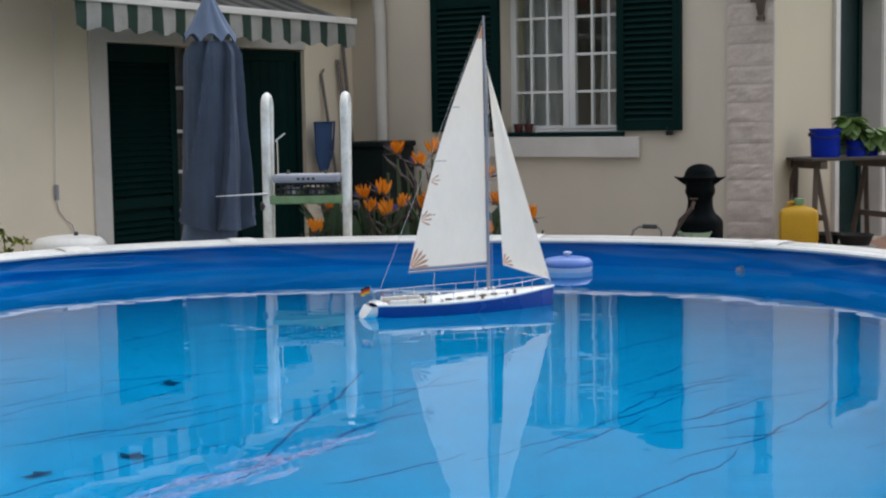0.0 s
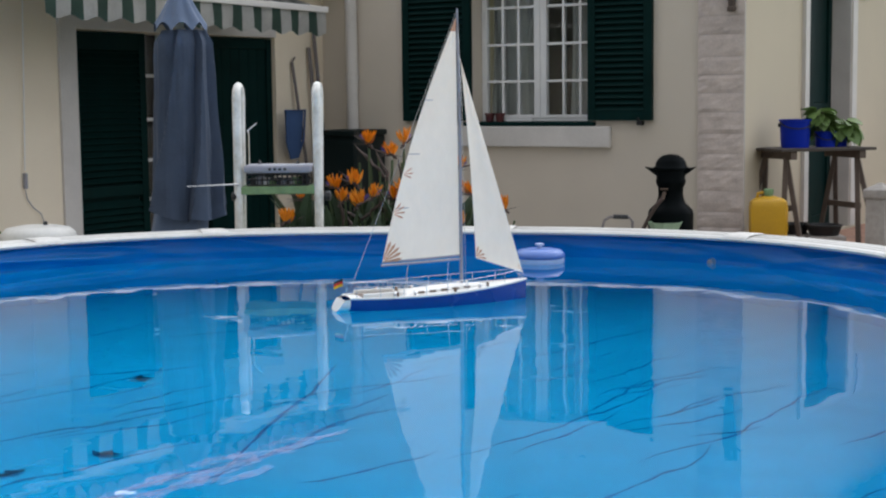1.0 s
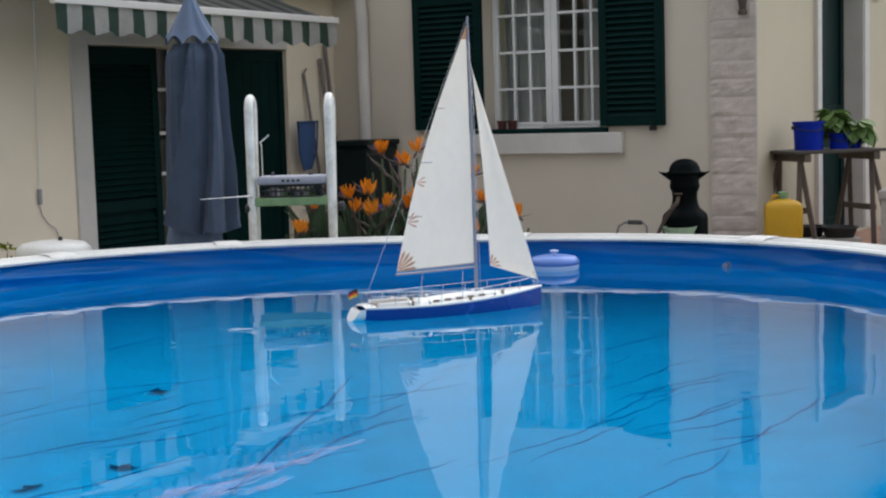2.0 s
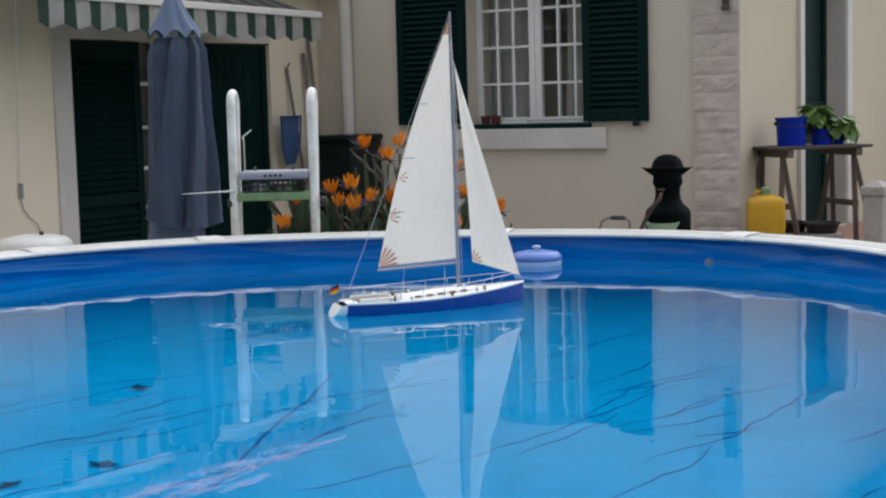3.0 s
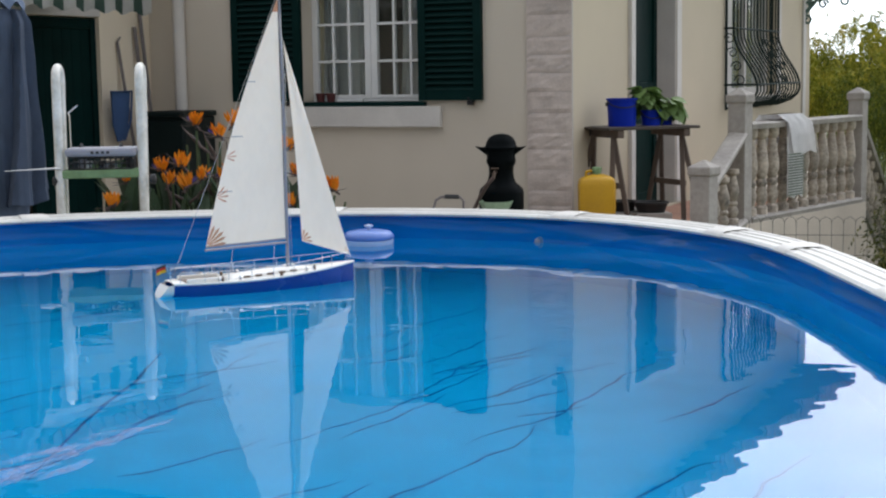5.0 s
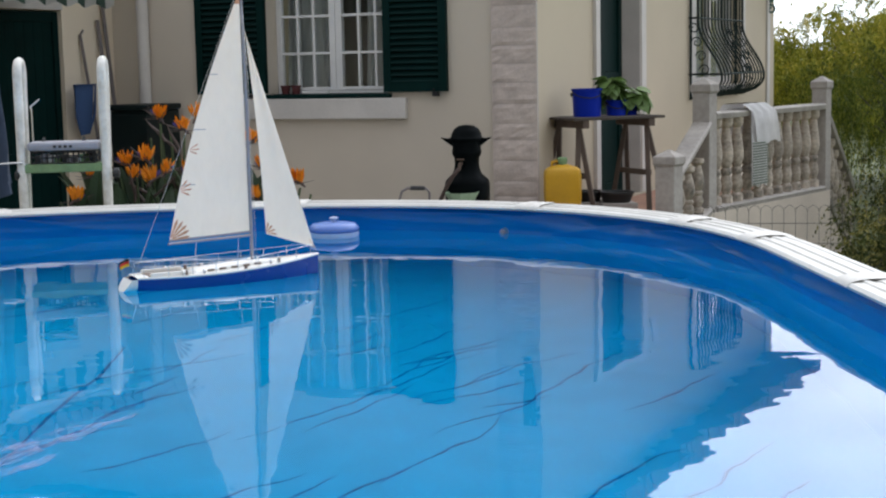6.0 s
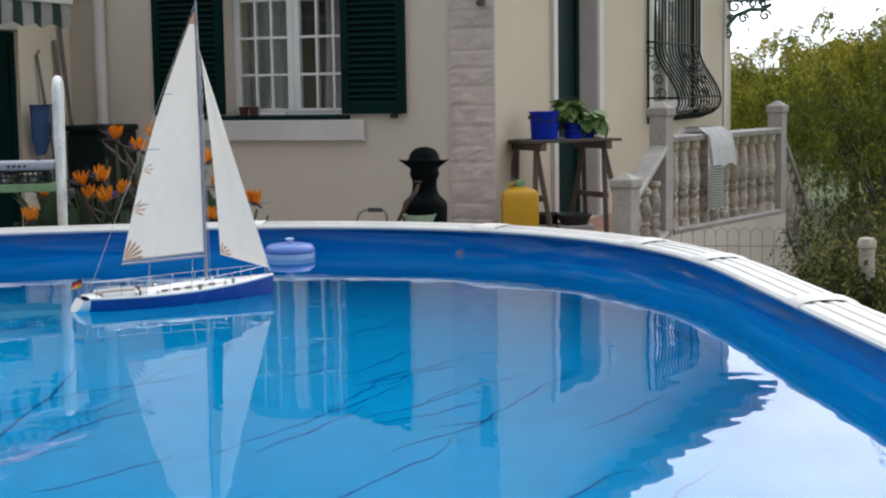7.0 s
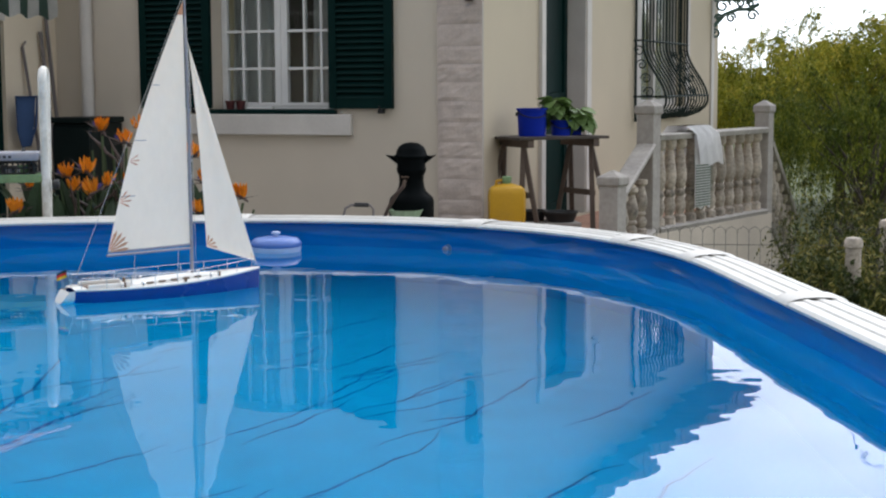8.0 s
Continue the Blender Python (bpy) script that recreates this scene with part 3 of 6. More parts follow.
# ---- louvred leaves ----
def louvred(name, w, h, m, label, category, group="", pitch=0.044, mid=True, backed=False, rise=0.0, hinge=0.0):
    """A framed leaf of slats; x across, its back at y = 0, standing on z = 0; rise arches its head up, away from the hinge side."""
    leaf = thing(name, m, label, category, group)
    st, rl, th = 0.06, 0.075, 0.042

    def head(x):
        return h + rise * (1 - (1 - abs(x - hinge) / w) ** 2)
    for x in (0, w - st):
        bm = bmesh.new()
        v = [bm.verts.new((px, py, pz)) for py in (-th, 0) for px, pz in ((x, 0), (x + st, 0), (x + st, head(x + st)), (x, head(x)))]
        for q in ((0, 1, 2, 3), (7, 6, 5, 4), (0, 4, 5, 1), (1, 5, 6, 2), (2, 6, 7, 3), (3, 7, 4, 0)):
            bm.faces.new([v[k] for k in q])
        part("stile", bm, SHUTTER, leaf)
    for z in [0] + ([h * 0.47] if mid else []):
        part("rail", boxes((st, w - st, -th + 0.003, -0.003, z, z + rl), bevel=0.003), SHUTTER, leaf)
    bm = bmesh.new()
    n = 8
    xs = [st + (w - 2 * st) * i / n for i in range(n + 1)]
    lo, hi = [[[bm.verts.new((x, y, z)) for x, z in row] for y in (-th + 0.003, -0.003)] for row in ([(x, h - rl - 0.04) for x in xs], [(x, head(x)) for x in xs])]
    for i in range(n):
        for q in ((lo[0][i], lo[0][i + 1], hi[0][i + 1], hi[0][i]), (lo[1][i + 1], lo[1][i], hi[1][i], hi[1][i + 1]), (hi[0][i], hi[0][i + 1], hi[1][i + 1], hi[1][i]), (lo[0][i + 1], lo[0][i], lo[1][i], lo[1][i + 1])):
            bm.faces.new(q)
    part("rail", bm, SHUTTER, leaf)
    # Added board behind the slats that keeps light from leaking between them.
    if backed:
        part("light_stop", boxes((st, w - st, 0.002, 0.008, 0.02, h - 0.02)), SHUTTER, leaf)
    bm = boxes((st, w - st, -0.030, 0.030, -0.004, 0.004))
    z, first = rl + 0.02, None
    while z < h - rl - 0.015:
        if not (mid and h * 0.47 - 0.012 < z < h * 0.47 + rl + 0.012):
            p = pose(0, -th / 2, z, 52, 0, 0)
            if first is None:
                first = part("slat", bm, SHUTTER, leaf, m=p)
            else:
                twin(first, p)
        z += pitch
    return leaf


# ---- window_1 with stone sill, arched head, two sashes ----
win = thing("window_1", HOUSE, "white casement window with small panes and stone sill", "window", kind="structure")
part("window_sill", boxes((-2.36, -0.972, -0.05, 0.0, 0.378, 0.529), bevel=0.006), TRIM_STONE, win, "grey stone sill")
part("sill_board", boxes((-2.20, -1.10, -0.045, 0.26, 0.532, 0.562), bevel=0.004), SHUTTER, win, "dark green sill board")
bm = bmesh.new()
n = 14
for i in range(n):
    xa, xb = -2.17 + 1.04 * i / n, -2.17 + 1.04 * (i + 1) / n
    za, zb = [1.655 + 0.085 * (1 - ((x + 1.65) / 0.52) ** 2) for x in (xa, xb)]
    v = [bm.verts.new((x, y, z)) for y in (0.004, 0.296) for x, z in ((xa, za), (xb, zb), (xb, 1.92), (xa, 1.92))]
    for q in ((0, 1, 2, 3), (7, 6, 5, 4), (0, 4, 5, 1)):
        bm.faces.new([v[k] for k in q])
part("arch", bm, PLASTER, win)
part("window_frame", boxes((-2.167, -2.142, 0.19, 0.25, 0.563, 1.85), (-1.158, -1.133, 0.19, 0.25, 0.563, 1.85), (-2.142, -1.158, 0.19, 0.25, 0.563, 0.585), (-2.142, -1.158, 0.19, 0.25, 1.79, 1.85), bevel=0.003), WHITE_PAINT, win)
for x0, x1, sa, sb in ((-2.141, -1.656, 0.022, 0.052), (-1.654, -1.159, 0.052, 0.022)):
    sash = part("sash", boxes((x0, x0 + sa, 0.185, 0.235, 0.587, 1.788), (x1 - sb, x1, 0.185, 0.235, 0.587, 1.788), (x0 + sa, x1 - sb, 0.185, 0.235, 0.587, 0.612), (x0 + sa, x1 - sb, 0.185, 0.235, 1.755, 1.788), bevel=0.003), WHITE_PAINT, win)
    cols = [x0 + sa + (x1 - sb - x0 - sa) * k / 3 for k in range(4)]
    rowsz = [0.612, 0.865, 1.143, 1.424, 1.755]
    for x in cols[1:3]:
        part("glazing_bar", boxes((x - 0.010, x + 0.010, 0.190, 0.228, 0.612, 1.755), bevel=0.003), WHITE_PAINT, sash)
    for z in rowsz[1:4]:
        part("glazing_bar", boxes((x0 + sa, x1 - sb, 0.193, 0.225, z - 0.010, z + 0.010), bevel=0.003), WHITE_PAINT, sash)
    for xa, xb in zip(cols, cols[1:]):
        for za, zb in zip(rowsz, rowsz[1:]):
            p = part("pane", boxes((xa + 0.009, xb - 0.009, 0.206, 0.210, za + 0.009, zb - 0.009)), GLASS, sash)
            p.visible_shadow = False


def curtain(x0, x1, label):
    bm = bmesh.new()
    sheet(bm, lambda u, v: Vector((x0 + (x1 - x0) * (u + 0.02 * math.sin(v * 3)), 0.33 + 0.03 * math.sin(u * 30 + 2 * v) + 0.01 * math.sin(u * 13), 0.575 + v * 1.205)), 60, 6)
    thicken(bm, 0.003)
    ob = part("curtain", bm, CURTAIN, m=HOUSE, smooth=True)
    return tagged(ob, label, "curtain", "sheer curtains")


curtain(-2.16, -1.70, "sheer white curtain hanging behind the window")
curtain(-1.47, -1.14, "sheer white curtain gathered behind the window")
for x, lab in ((-2.06, "small dark red pot standing on the window ledge"), (-1.97, "small dark red pot beside its twin")):
    bm = bmesh.new()
    lathe(bm, [(0.028, 0), (0.036, 0.05), (0.04, 0.052), (0.04, 0.065), (0.034, 0.065), (0.03, 0.05)], 14)
    tagged(part("pot", bm, POT_RED, m=HOUSE @ pose(x, 0.12, 0.5625), smooth=True), lab, "pot", "pots on the window ledge")
bm = boxes((-0.11, 0.11, -0.02, 0.02, 0, 0.022), bevel=0.005)
tagged(part("tray", bm, WHITE_PAINT, m=HOUSE @ pose(-1.80, 0.12, 0.5625)), "small white tray on the window ledge", "tray")
for x0, w, lab in ((-2.75, 0.612, "dark green louvred shutter folded back on the wall"), (-1.145, 0.50, "dark green louvred shutter lying open against the wall")):
    sh = louvred("window_shutter", w, 1.079, HOUSE @ pose(x0, -0.004, 0.571), lab, "shutter", "window shutters", mid=False, rise=0.075, hinge=w if x0 < -2 else 0.0)
    bm = bmesh.new()
    box(bm, w * 0.5 + 0.14, w * 0.5 + 0.18, -0.05, 0.0, -0.035, -0.003, bevel=0.004)
    tube(bm, [(w * 0.5 + 0.16, -0.05, -0.02), (w * 0.5 + 0.16, -0.065, 0.02)], 0.007, 8)
    part("holdback", bm, BLACK, sh, "small black iron holdback")

# ---- door in the wing ----
d1 = thing("door_1", WING, "french door with grey stone surround, partly open shutters", "door", kind="structure")
part("surround", boxes((-2.865, -2.712, -0.02, 0.12, GROUND, 1.34), (-2.712, -0.618, -0.014, 0.12, 1.227, 1.34), bevel=0.004), TRIM_STONE, d1, "grey stone door surround")
part("threshold", boxes((-2.71, -0.62, 0.0, 0.3, GROUND, -0.895)), TRIM_STONE, d1)
for x in (-2.06, -1.70, -1.34):
    part("glazing_bar", boxes((x - 0.02, x + 0.02, 0.19, 0.22, -0.89, 1.22), bevel=0.003), WHITE_PAINT, d1)
for z in (-0.3, 0.05, 0.33, 0.62, 0.93):
    part("glazing_bar", boxes((-2.08, -1.32, 0.195, 0.215, z - 0.012, z + 0.012), bevel=0.003), WHITE_PAINT, d1)
p = part("pane", boxes((-2.08, -1.32, 0.203, 0.207, -0.88, 1.22)), GLASS, d1)
p.visible_shadow = False
louvred("door_shutter", 0.685, 2.10, WING @ pose(-2.708, 0.075, -0.885), "dark green louvred door shutter standing closed", "shutter", "door shutters", backed=True)
ds = thing("door_shutter", WING @ pose(-1.362, 0.075, -0.885), "plain dark green boarded door shutter, closed", "shutter", "door shutters")
for x in (0, 0.68):
    part("stile", boxes((x, x + 0.06, -0.042, 0, 0, 2.10), bevel=0.003), SHUTTER, ds)
for z in (0, 0.99, 2.025):
    part("rail", boxes((0.061, 0.679, -0.039, -0.003, z, z + 0.075), bevel=0.003), SHUTTER, ds)
for k in range(6):
    part("board", boxes((0.062 + k * 0.103, 0.163 + k * 0.103, -0.026, -0.006, 0.02, 2.08), bevel=0.003), SHUTTER, ds)

# hanging cord with a switch on the wing's wall
cord = thing("hanging_cord", WING, "thin white hanging cord with switch on the wall", "cord")
bm = bmesh.new()
tube(bm, [(-3.14, -0.012, EAVE - 0.02), (-3.16, -0.014, 1.2), (-3.19, -0.014, 0.32)], 0.004, 6)
part("line", bm, WHITE_PAINT, cord)
part("switch", boxes((-3.202, -3.180, -0.03, -0.004, 0.205, 0.305), bevel=0.005), GREY_PLASTIC, cord, "small grey switch")
bm = bmesh.new()
tube(bm, [(-3.19, -0.012, 0.20), (-3.18, -0.014, 0.14), (-3.13, -0.014, 0.08), (-3.07, -0.014, 0.04), (-3.045, -0.014, -0.02), (-3.04, -0.014, -0.6)], 0.0032, 6)
part("cable", bm, GREY_PLASTIC, cord)

# ---- pilaster of rough stone, one block a course ----
pil = thing("pilaster", HOUSE, "rough-faced pale stone pilaster at the house corner", "pilaster", kind="structure")
part("core", boxes((-0.295, 0.035, -0.031, -0.001, GROUND, ROOF_Z - 0.002)), GROUT, pil)
rng = random.Random(4)
z = GROUND
while z < ROOF_Z - 0.05:
    h = rng.uniform(0.095, 0.155)
    h = min(h, ROOF_Z - z)
    cuts = [-0.30, 0.04] if rng.random() < 0.93 else [-0.30, -0.30 + rng.uniform(0.12, 0.22), 0.04]
    for xa, xb in zip(cuts, cuts[1:]):
        bm = bmesh.new()
        nx, nz = 8, 5

        def face(u, v, xa=xa, xb=xb, z=z, h=h):
            rim = min(u, 1 - u, v, 1 - v) <= 0.001
            w = noise.noise(Vector((u * 4 + z * 9, v * 2.2, xa * 7 + z * 3))) + 0.5 * noise.noise(Vector((u * 9 + z * 5, v * 5, xa * 3 + z * 7)))
            return Vector((xa + 0.0015 + u * (xb - xa - 0.003), -0.035 if rim else -0.040 - 0.0075 * w, z + 0.0015 + v * (h - 0.003)))
        sheet(bm, face, nx, nz)
        part("stone", bm, STONE, pil)
    z += h

# ---- iron bracket on the pilaster ----
wb = thing("wall_bracket", HOUSE @ pose(-0.045, -0.052, 1.308), "rusty brown iron bracket with a curled arm", "bracket")
bm = bmesh.new()
v = [bm.verts.new((x, y, z)) for y in (-0.03, 0.006) for x, z in ((-0.016, 0.035), (0.016, 0.035), (0.026, 0.13), (0.032, 0.20), (0.058, 0.32), (0.062, 0.50), (-0.034, 0.50), (-0.034, 0.14))]
bm.faces.new(v[:8])
bm.faces.new(v[15:7:-1])
for i in range(8):
    j = (i + 1) % 8
    bm.faces.new((v[i], v[i + 8], v[j + 8], v[j]))
bmesh.ops.recalc_face_normals(bm, faces=bm.faces[:])
part("back_plate", bm, RUSTY, wb)
part("foot", boxes((-0.026, 0.026, -0.04, 0.008, 0.0, 0.034), bevel=0.008), RUSTY, wb)
part("peg", boxes((-0.072, -0.036, -0.026, -0.006, 0.125, 0.152), bevel=0.005), RUSTY, wb)
bm = bmesh.new()
tube(bm, [(0.02, -0.03, 0.47), (0.05, -0.10, 0.40), (0.09, -0.16, 0.36)] + [(0.135 - 0.036 * (1 - t / 9) * math.cos(t), -0.20, 0.34 + 0.036 * (1 - t / 9) * math.sin(t)) for t in [k * 0.5 for k in range(13)]], 0.011, 7)
part("arm", bm, RUSTY, wb, smooth=True)

# ---- rainwater pipe in the corner ----
bm = bmesh.new()
tube(bm, [(-3.225, -0.055, GROUND), (-3.225, -0.055, EAVE - 0.25), (-3.225, -0.07, EAVE - 0.12), (-3.225, -0.08, EAVE - 0.05)], 0.048, 12)
for z in (-0.2, 0.9, 1.45):
    tube(bm, [(-3.225, -0.055, z), (-3.225, -0.055, z + 0.03)], 0.054, 12)
tagged(part("drainpipe", bm, TRIM_STONE, m=HOUSE, smooth=True), "painted rainwater pipe fixed to the house wall", "pipe")

# ---- terrace side: door, belly grille ----
d2 = thing("door_2", SIDE, "recessed dark green door with white frame", "door", kind="structure")
part("frame", boxes((1.29, 1.388, -0.03, 0.10, TERRACE, 1.80), bevel=0.003), TRIM_STONE, d2)
part("frame", boxes((2.562, 2.70, -0.008, -0.001, TERRACE, 1.80), bevel=0.002), TRIM_STONE, d2)
part("lintel", boxes((1.39, 2.561, -0.012, -0.001, 1.722, 1.80), bevel=0.002), TRIM_STONE, d2)
part("reveal", boxes((2.54, 2.559, 0.002, 0.17, TERRACE, 1.715), (1.393, 1.41, 0.002, 0.17, TERRACE, 1.715)), TRIM_STONE, d2, "grey stone reveal")
for x in (1.413, 1.976):
    leaf = thing("door_leaf", SIDE @ pose(x, 0.20, TERRACE + 0.01), "plain dark green panelled door leaf, closed", "door", "terrace door leaves")
    part("stile", boxes((0, 0.09, -0.04, 0, 0, 2.06), bevel=0.004), SHUTTER, leaf)
    part("stile", boxes((0.470, 0.559, -0.04, 0, 0, 2.06), bevel=0.004), SHUTTER, leaf)
    for z in (0, 0.92, 1.96):
        part("rail", boxes((0.091, 0.469, -0.04, 0, z, z + 0.10), bevel=0.004), SHUTTER, leaf)
    for z0, z1 in ((0.101, 0.919), (1.021, 1.959)):
        part("panel", boxes((0.091, 0.469, -0.024, -0.004, z0, z1), bevel=0.004), SHUTTER, leaf)
plaque = thing("wall_plaque", SIDE @ pose(2.80, 0, 1.53), "small pale glazed plaque with faint reddish marks", "plaque")
part("tile", boxes((0, 0.17, -0.016, -0.001, 0, 0.25), bevel=0.005), TRIM_STONE, plaque)
for k, (u, w) in enumerate(((0.03, 0.10), (0.05, 0.07), (0.03, 0.11), (0.06, 0.06))):
    part("mark", boxes((u, u + w, -0.019, -0.0165, 0.04 + k * 0.05, 0.052 + k * 0.05)), STONE, plaque)
w2 = thing("window_2", SIDE, "white window behind an iron grille", "window", kind="structure")
part("window_frame", boxes((4.35, 4.43, 0.10, 0.16, 0.5, 2.10), (6.17, 6.25, 0.10, 0.16, 0.5, 2.10), (5.26, 5.34, 0.10, 0.16, 0.5, 2.10), (4.43, 5.26, 0.10, 0.16, 0.5, 0.58), (5.34, 6.17, 0.10, 0.16, 0.5, 0.58), (4.43, 5.26, 0.10, 0.16, 2.02, 2.10), (5.34, 6.17, 0.10, 0.16, 2.02, 2.10), bevel=0.004), TRIM_STONE, w2)
part("blind", boxes((4.43, 5.26, 0.17, 0.18, 0.58, 2.02), (5.34, 6.17, 0.17, 0.18, 0.58, 2.02)), BLIND, w2, "drawn pale blind")
for xa, xb in ((4.43, 5.26), (5.34, 6.17)):
    p = part("pane", boxes((xa, xb, 0.128, 0.132, 0.58, 2.02)), GLASS, w2)
    p.visible_shadow = False
part("surround", boxes((4.18, 4.345, -0.012, 0.08, 0.40, 2.20), (6.255, 6.42, -0.012, 0.08, 0.40, 2.20), (4.345, 6.255, -0.03, 0.08, 0.40, 0.495), bevel=0.004), TRIM_STONE, w2)
grille = thing("window_grille", SIDE, "black-green iron belly grille over the window", "grille")


def belly(z):
    """How far the grille stands out from the wall at height z."""
    t = min(1, max(0, (1.12 - z) / 0.72))
    return 0.09 + 0.23 * math.sin(math.pi * min(1, t * 1.32) / 2) ** 2 * (1 if t < 0.76 else math.cos((t - 0.76) / 0.24 * math.pi / 2) ** 0.6)


def bar(x, r=0.009):
    bm = bmesh.new()
    zs = [2.25, 1.6, 1.2] + [1.12 - 0.72 * k / 14 for k in range(15)]
    tube(bm, [(x, -max(0.03, belly(z)), z) for z in zs] + [(x, -0.01, 0.40)], r, 6)
    return bm


for k in range(15):
    part("upright", bar(4.11 + k * 0.130, 0.012 if k in (0, 7, 14) else 0.008), GRILLE_IRON, grille, smooth=True)
for z in (2.2, 1.15, 0.62):
    y = -belly(z) - 0.004
    bm = bmesh.new()
    tube(bm, [(4.09, y, z), (5.95, y, z)], 0.011, 6)
    tube(bm, [(4.11, 0, z), (4.11, y, z)], 0.011, 6)
    tube(bm, [(5.93, 0, z), (5.93, y, z)], 0.011, 6)
    part("cross_band", bm, GRILLE_IRON, grille)
for x in (4.11, 5.93):
    bm = bmesh.new()
    tube(bm, [(x, -0.02, 2.25), (x, -0.02, 0.38)], 0.013, 6)
    part("wall_bar", bm, GRILLE_IRON, grille)
    for k in range(5):
        bm = bmesh.new()
        zc = 1.05 - k * 0.13
        tube(bm, [(x, -0.5 * belly(zc) + 0.055 * (1 - a / 11) * math.cos(a), zc + 0.055 * (1 - a / 11) * math.sin(a)) for a in [j * 0.45 for j in range(18)]], 0.006, 5)
        part("scroll", bm, GRILLE_IRON, grille)
for k in range(4):
    bm = bmesh.new()
    zc = 1.02 - k * 0.12
    for s in (-1, 1):
        tube(bm, [(5.21 + s * (0.075 - 0.05 * (1 - a / 11) * math.cos(a)), -belly(zc) - 0.012, zc + 0.05 * (1 - a / 11) * math.sin(a)) for a in [j * 0.45 for j in range(18)]], 0.006, 5)
    part("scroll", bm, GRILLE_IRON, grille)
part("quoin", boxes((7.50, 7.655, -0.022, 0.0, GROUND, ROOF_Z - 0.001), bevel=0.004), TRIM_STONE, m=SIDE)
tagged(bpy.data.objects["quoin"], "grey stone corner strip of the house", "trim", kind="structure")

# lamp on a scrolled bracket past the corner
lb = thing("bracket_lamp", pose(5.46, 16.72, 1.40, 0, 0, -8), "green iron lantern on a scrolled wall bracket", "lamp")
bm = bmesh.new()
tube(bm, [(0, 0, 0.0), (0.12, 0, 0.14), (0.28, 0, 0.20), (0.42, 0, 0.20), (0.52, 0, 0.26)], 0.024, 8)
part("arm", bm, PATINA, lb)
for cx, cz, r, s in ((0.10, 0.24, 0.09, 1), (0.30, 0.27, 0.06, -1), (0.45, 0.13, 0.07, 1), (0.02, -0.08, 0.06, -1), (0.20, 0.10, 0.06, 1), (0.42, 0.26, 0.045, -1), (0.06, 0.10, 0.05, -1)):
    bm = bmesh.new()
    tube(bm, [(cx + s * r * (1 - a / 11) * math.cos(a), 0, cz + r * (1 - a / 11) * math.sin(a)) for a in [j * 0.45 for j in range(19)]], 0.015, 5)
    part("scroll", bm, PATINA, lb)
bm = bmesh.new()
tube(bm, [(0, 0, 0.30), (0.52, 0, 0.31)], 0.018, 6)
part("top_bar", bm, PATINA, lb)
bm = bmesh.new()
lathe(bm, [(0.03, 0.30), (0.08, 0.34), (0.13, 0.60)], 6, at=(0.52, 0, 0))
part("glass", bm, GLASS, lb)
bm = bmesh.new()
for k in range(6):
    a = (k + 0.5) * math.pi / 3
    tube(bm, [(0.52 + 0.082 * math.cos(a), 0.082 * math.sin(a), 0.33), (0.52 + 0.135 * math.cos(a), 0.135 * math.sin(a), 0.61)], 0.010, 6)
part("cage", bm, PATINA, lb)
bm = bmesh.new()
lathe(bm, [(0.16, 0.61), (0.10, 0.72), (0.03, 0.80), (0.01, 0.88)], 6, at=(0.52, 0, 0))
part("cap", bm, PATINA, lb)

# ---- terrace and balustrade ----
ter = thing("terrace", HOUSE, "raised terrace with terracotta paving and plastered side", "terrace", kind="structure")
A, B, C = (3.02, 10.72), (4.49, 12.30), (2.545, 9.92)
inv = HOUSE.inverted()
la, lb2, lc = [inv @ Vector((*p, 0)) for p in (A, B, C)]
bm = bmesh.new()
outline = [(0.04, -0.35), (0.72, -0.35), (lc.x - 0.02, lc.y + 0.05), (la.x + 0.08, la.y), (lb2.x + 0.08, lb2.y), (lb2.x - 0.8, lb2.y + 0.9), (lb2.x - 0.8, 9.2), (0.0, 9.2), (0.0, 0.0)]
lo = [bm.verts.new((x, y, GROUND)) for x, y in outline]
hi = [bm.verts.new((x, y, TERRACE - 0.022)) for x, y in outline]
bm.faces.new(hi)
for i in range(len(outline)):
    j = (i + 1) % len(outline)
    bm.faces.new((lo[i], lo[j], hi[j], hi[i]))
part("retaining_wall", bm, WALL_CREAM2, ter, "cream plastered terrace side")
bm = boxes((-0.098, 0.098, -0.098, 0.098, 0, 0.02), bevel=0.003)
ft = None
for i in range(4):
    for j in range(18):
        p = pose(0.15 + i * 0.2, -0.22 + j * 0.2, TERRACE - 0.021)
        if ft is None:
            ft = part("floor_tile", bm, TILE_FLOOR, ter, m=p)
        else:
            twin(ft, p)


def post(p, foot, top, lab, w=0.095):
    th = thing("balustrade_post", pose(p[0], p[1], foot, 0, 0, -40), lab, "post", "balustrade posts")
    h = top - foot
    part("shaft", boxes((-w, w, -w, w, 0, h - 0.11), bevel=0.006), CONCRETE, th)
    bm = bmesh.new()
    s2 = math.sqrt(2)
    lathe(bm, [(w * s2 * 1.02, h - 0.112), (w * s2 * 1.17, h - 0.095), (w * s2 * 1.17, h - 0.052), (w * s2 * 1.13, h - 0.044), (0.012, h)], 4)
    part("cap", bm, CONCRETE, th, "low pyramid cap")
    return th


post(A, GROUND, 0.62, "weathered grey concrete balustrade post with pyramid cap", 0.069)
post(B, GROUND, 0.595, "weathered concrete post where the balustrade turns", 0.064)
post(C, GROUND, 0.145, "short concrete post at the foot of the stair rail", 0.072)

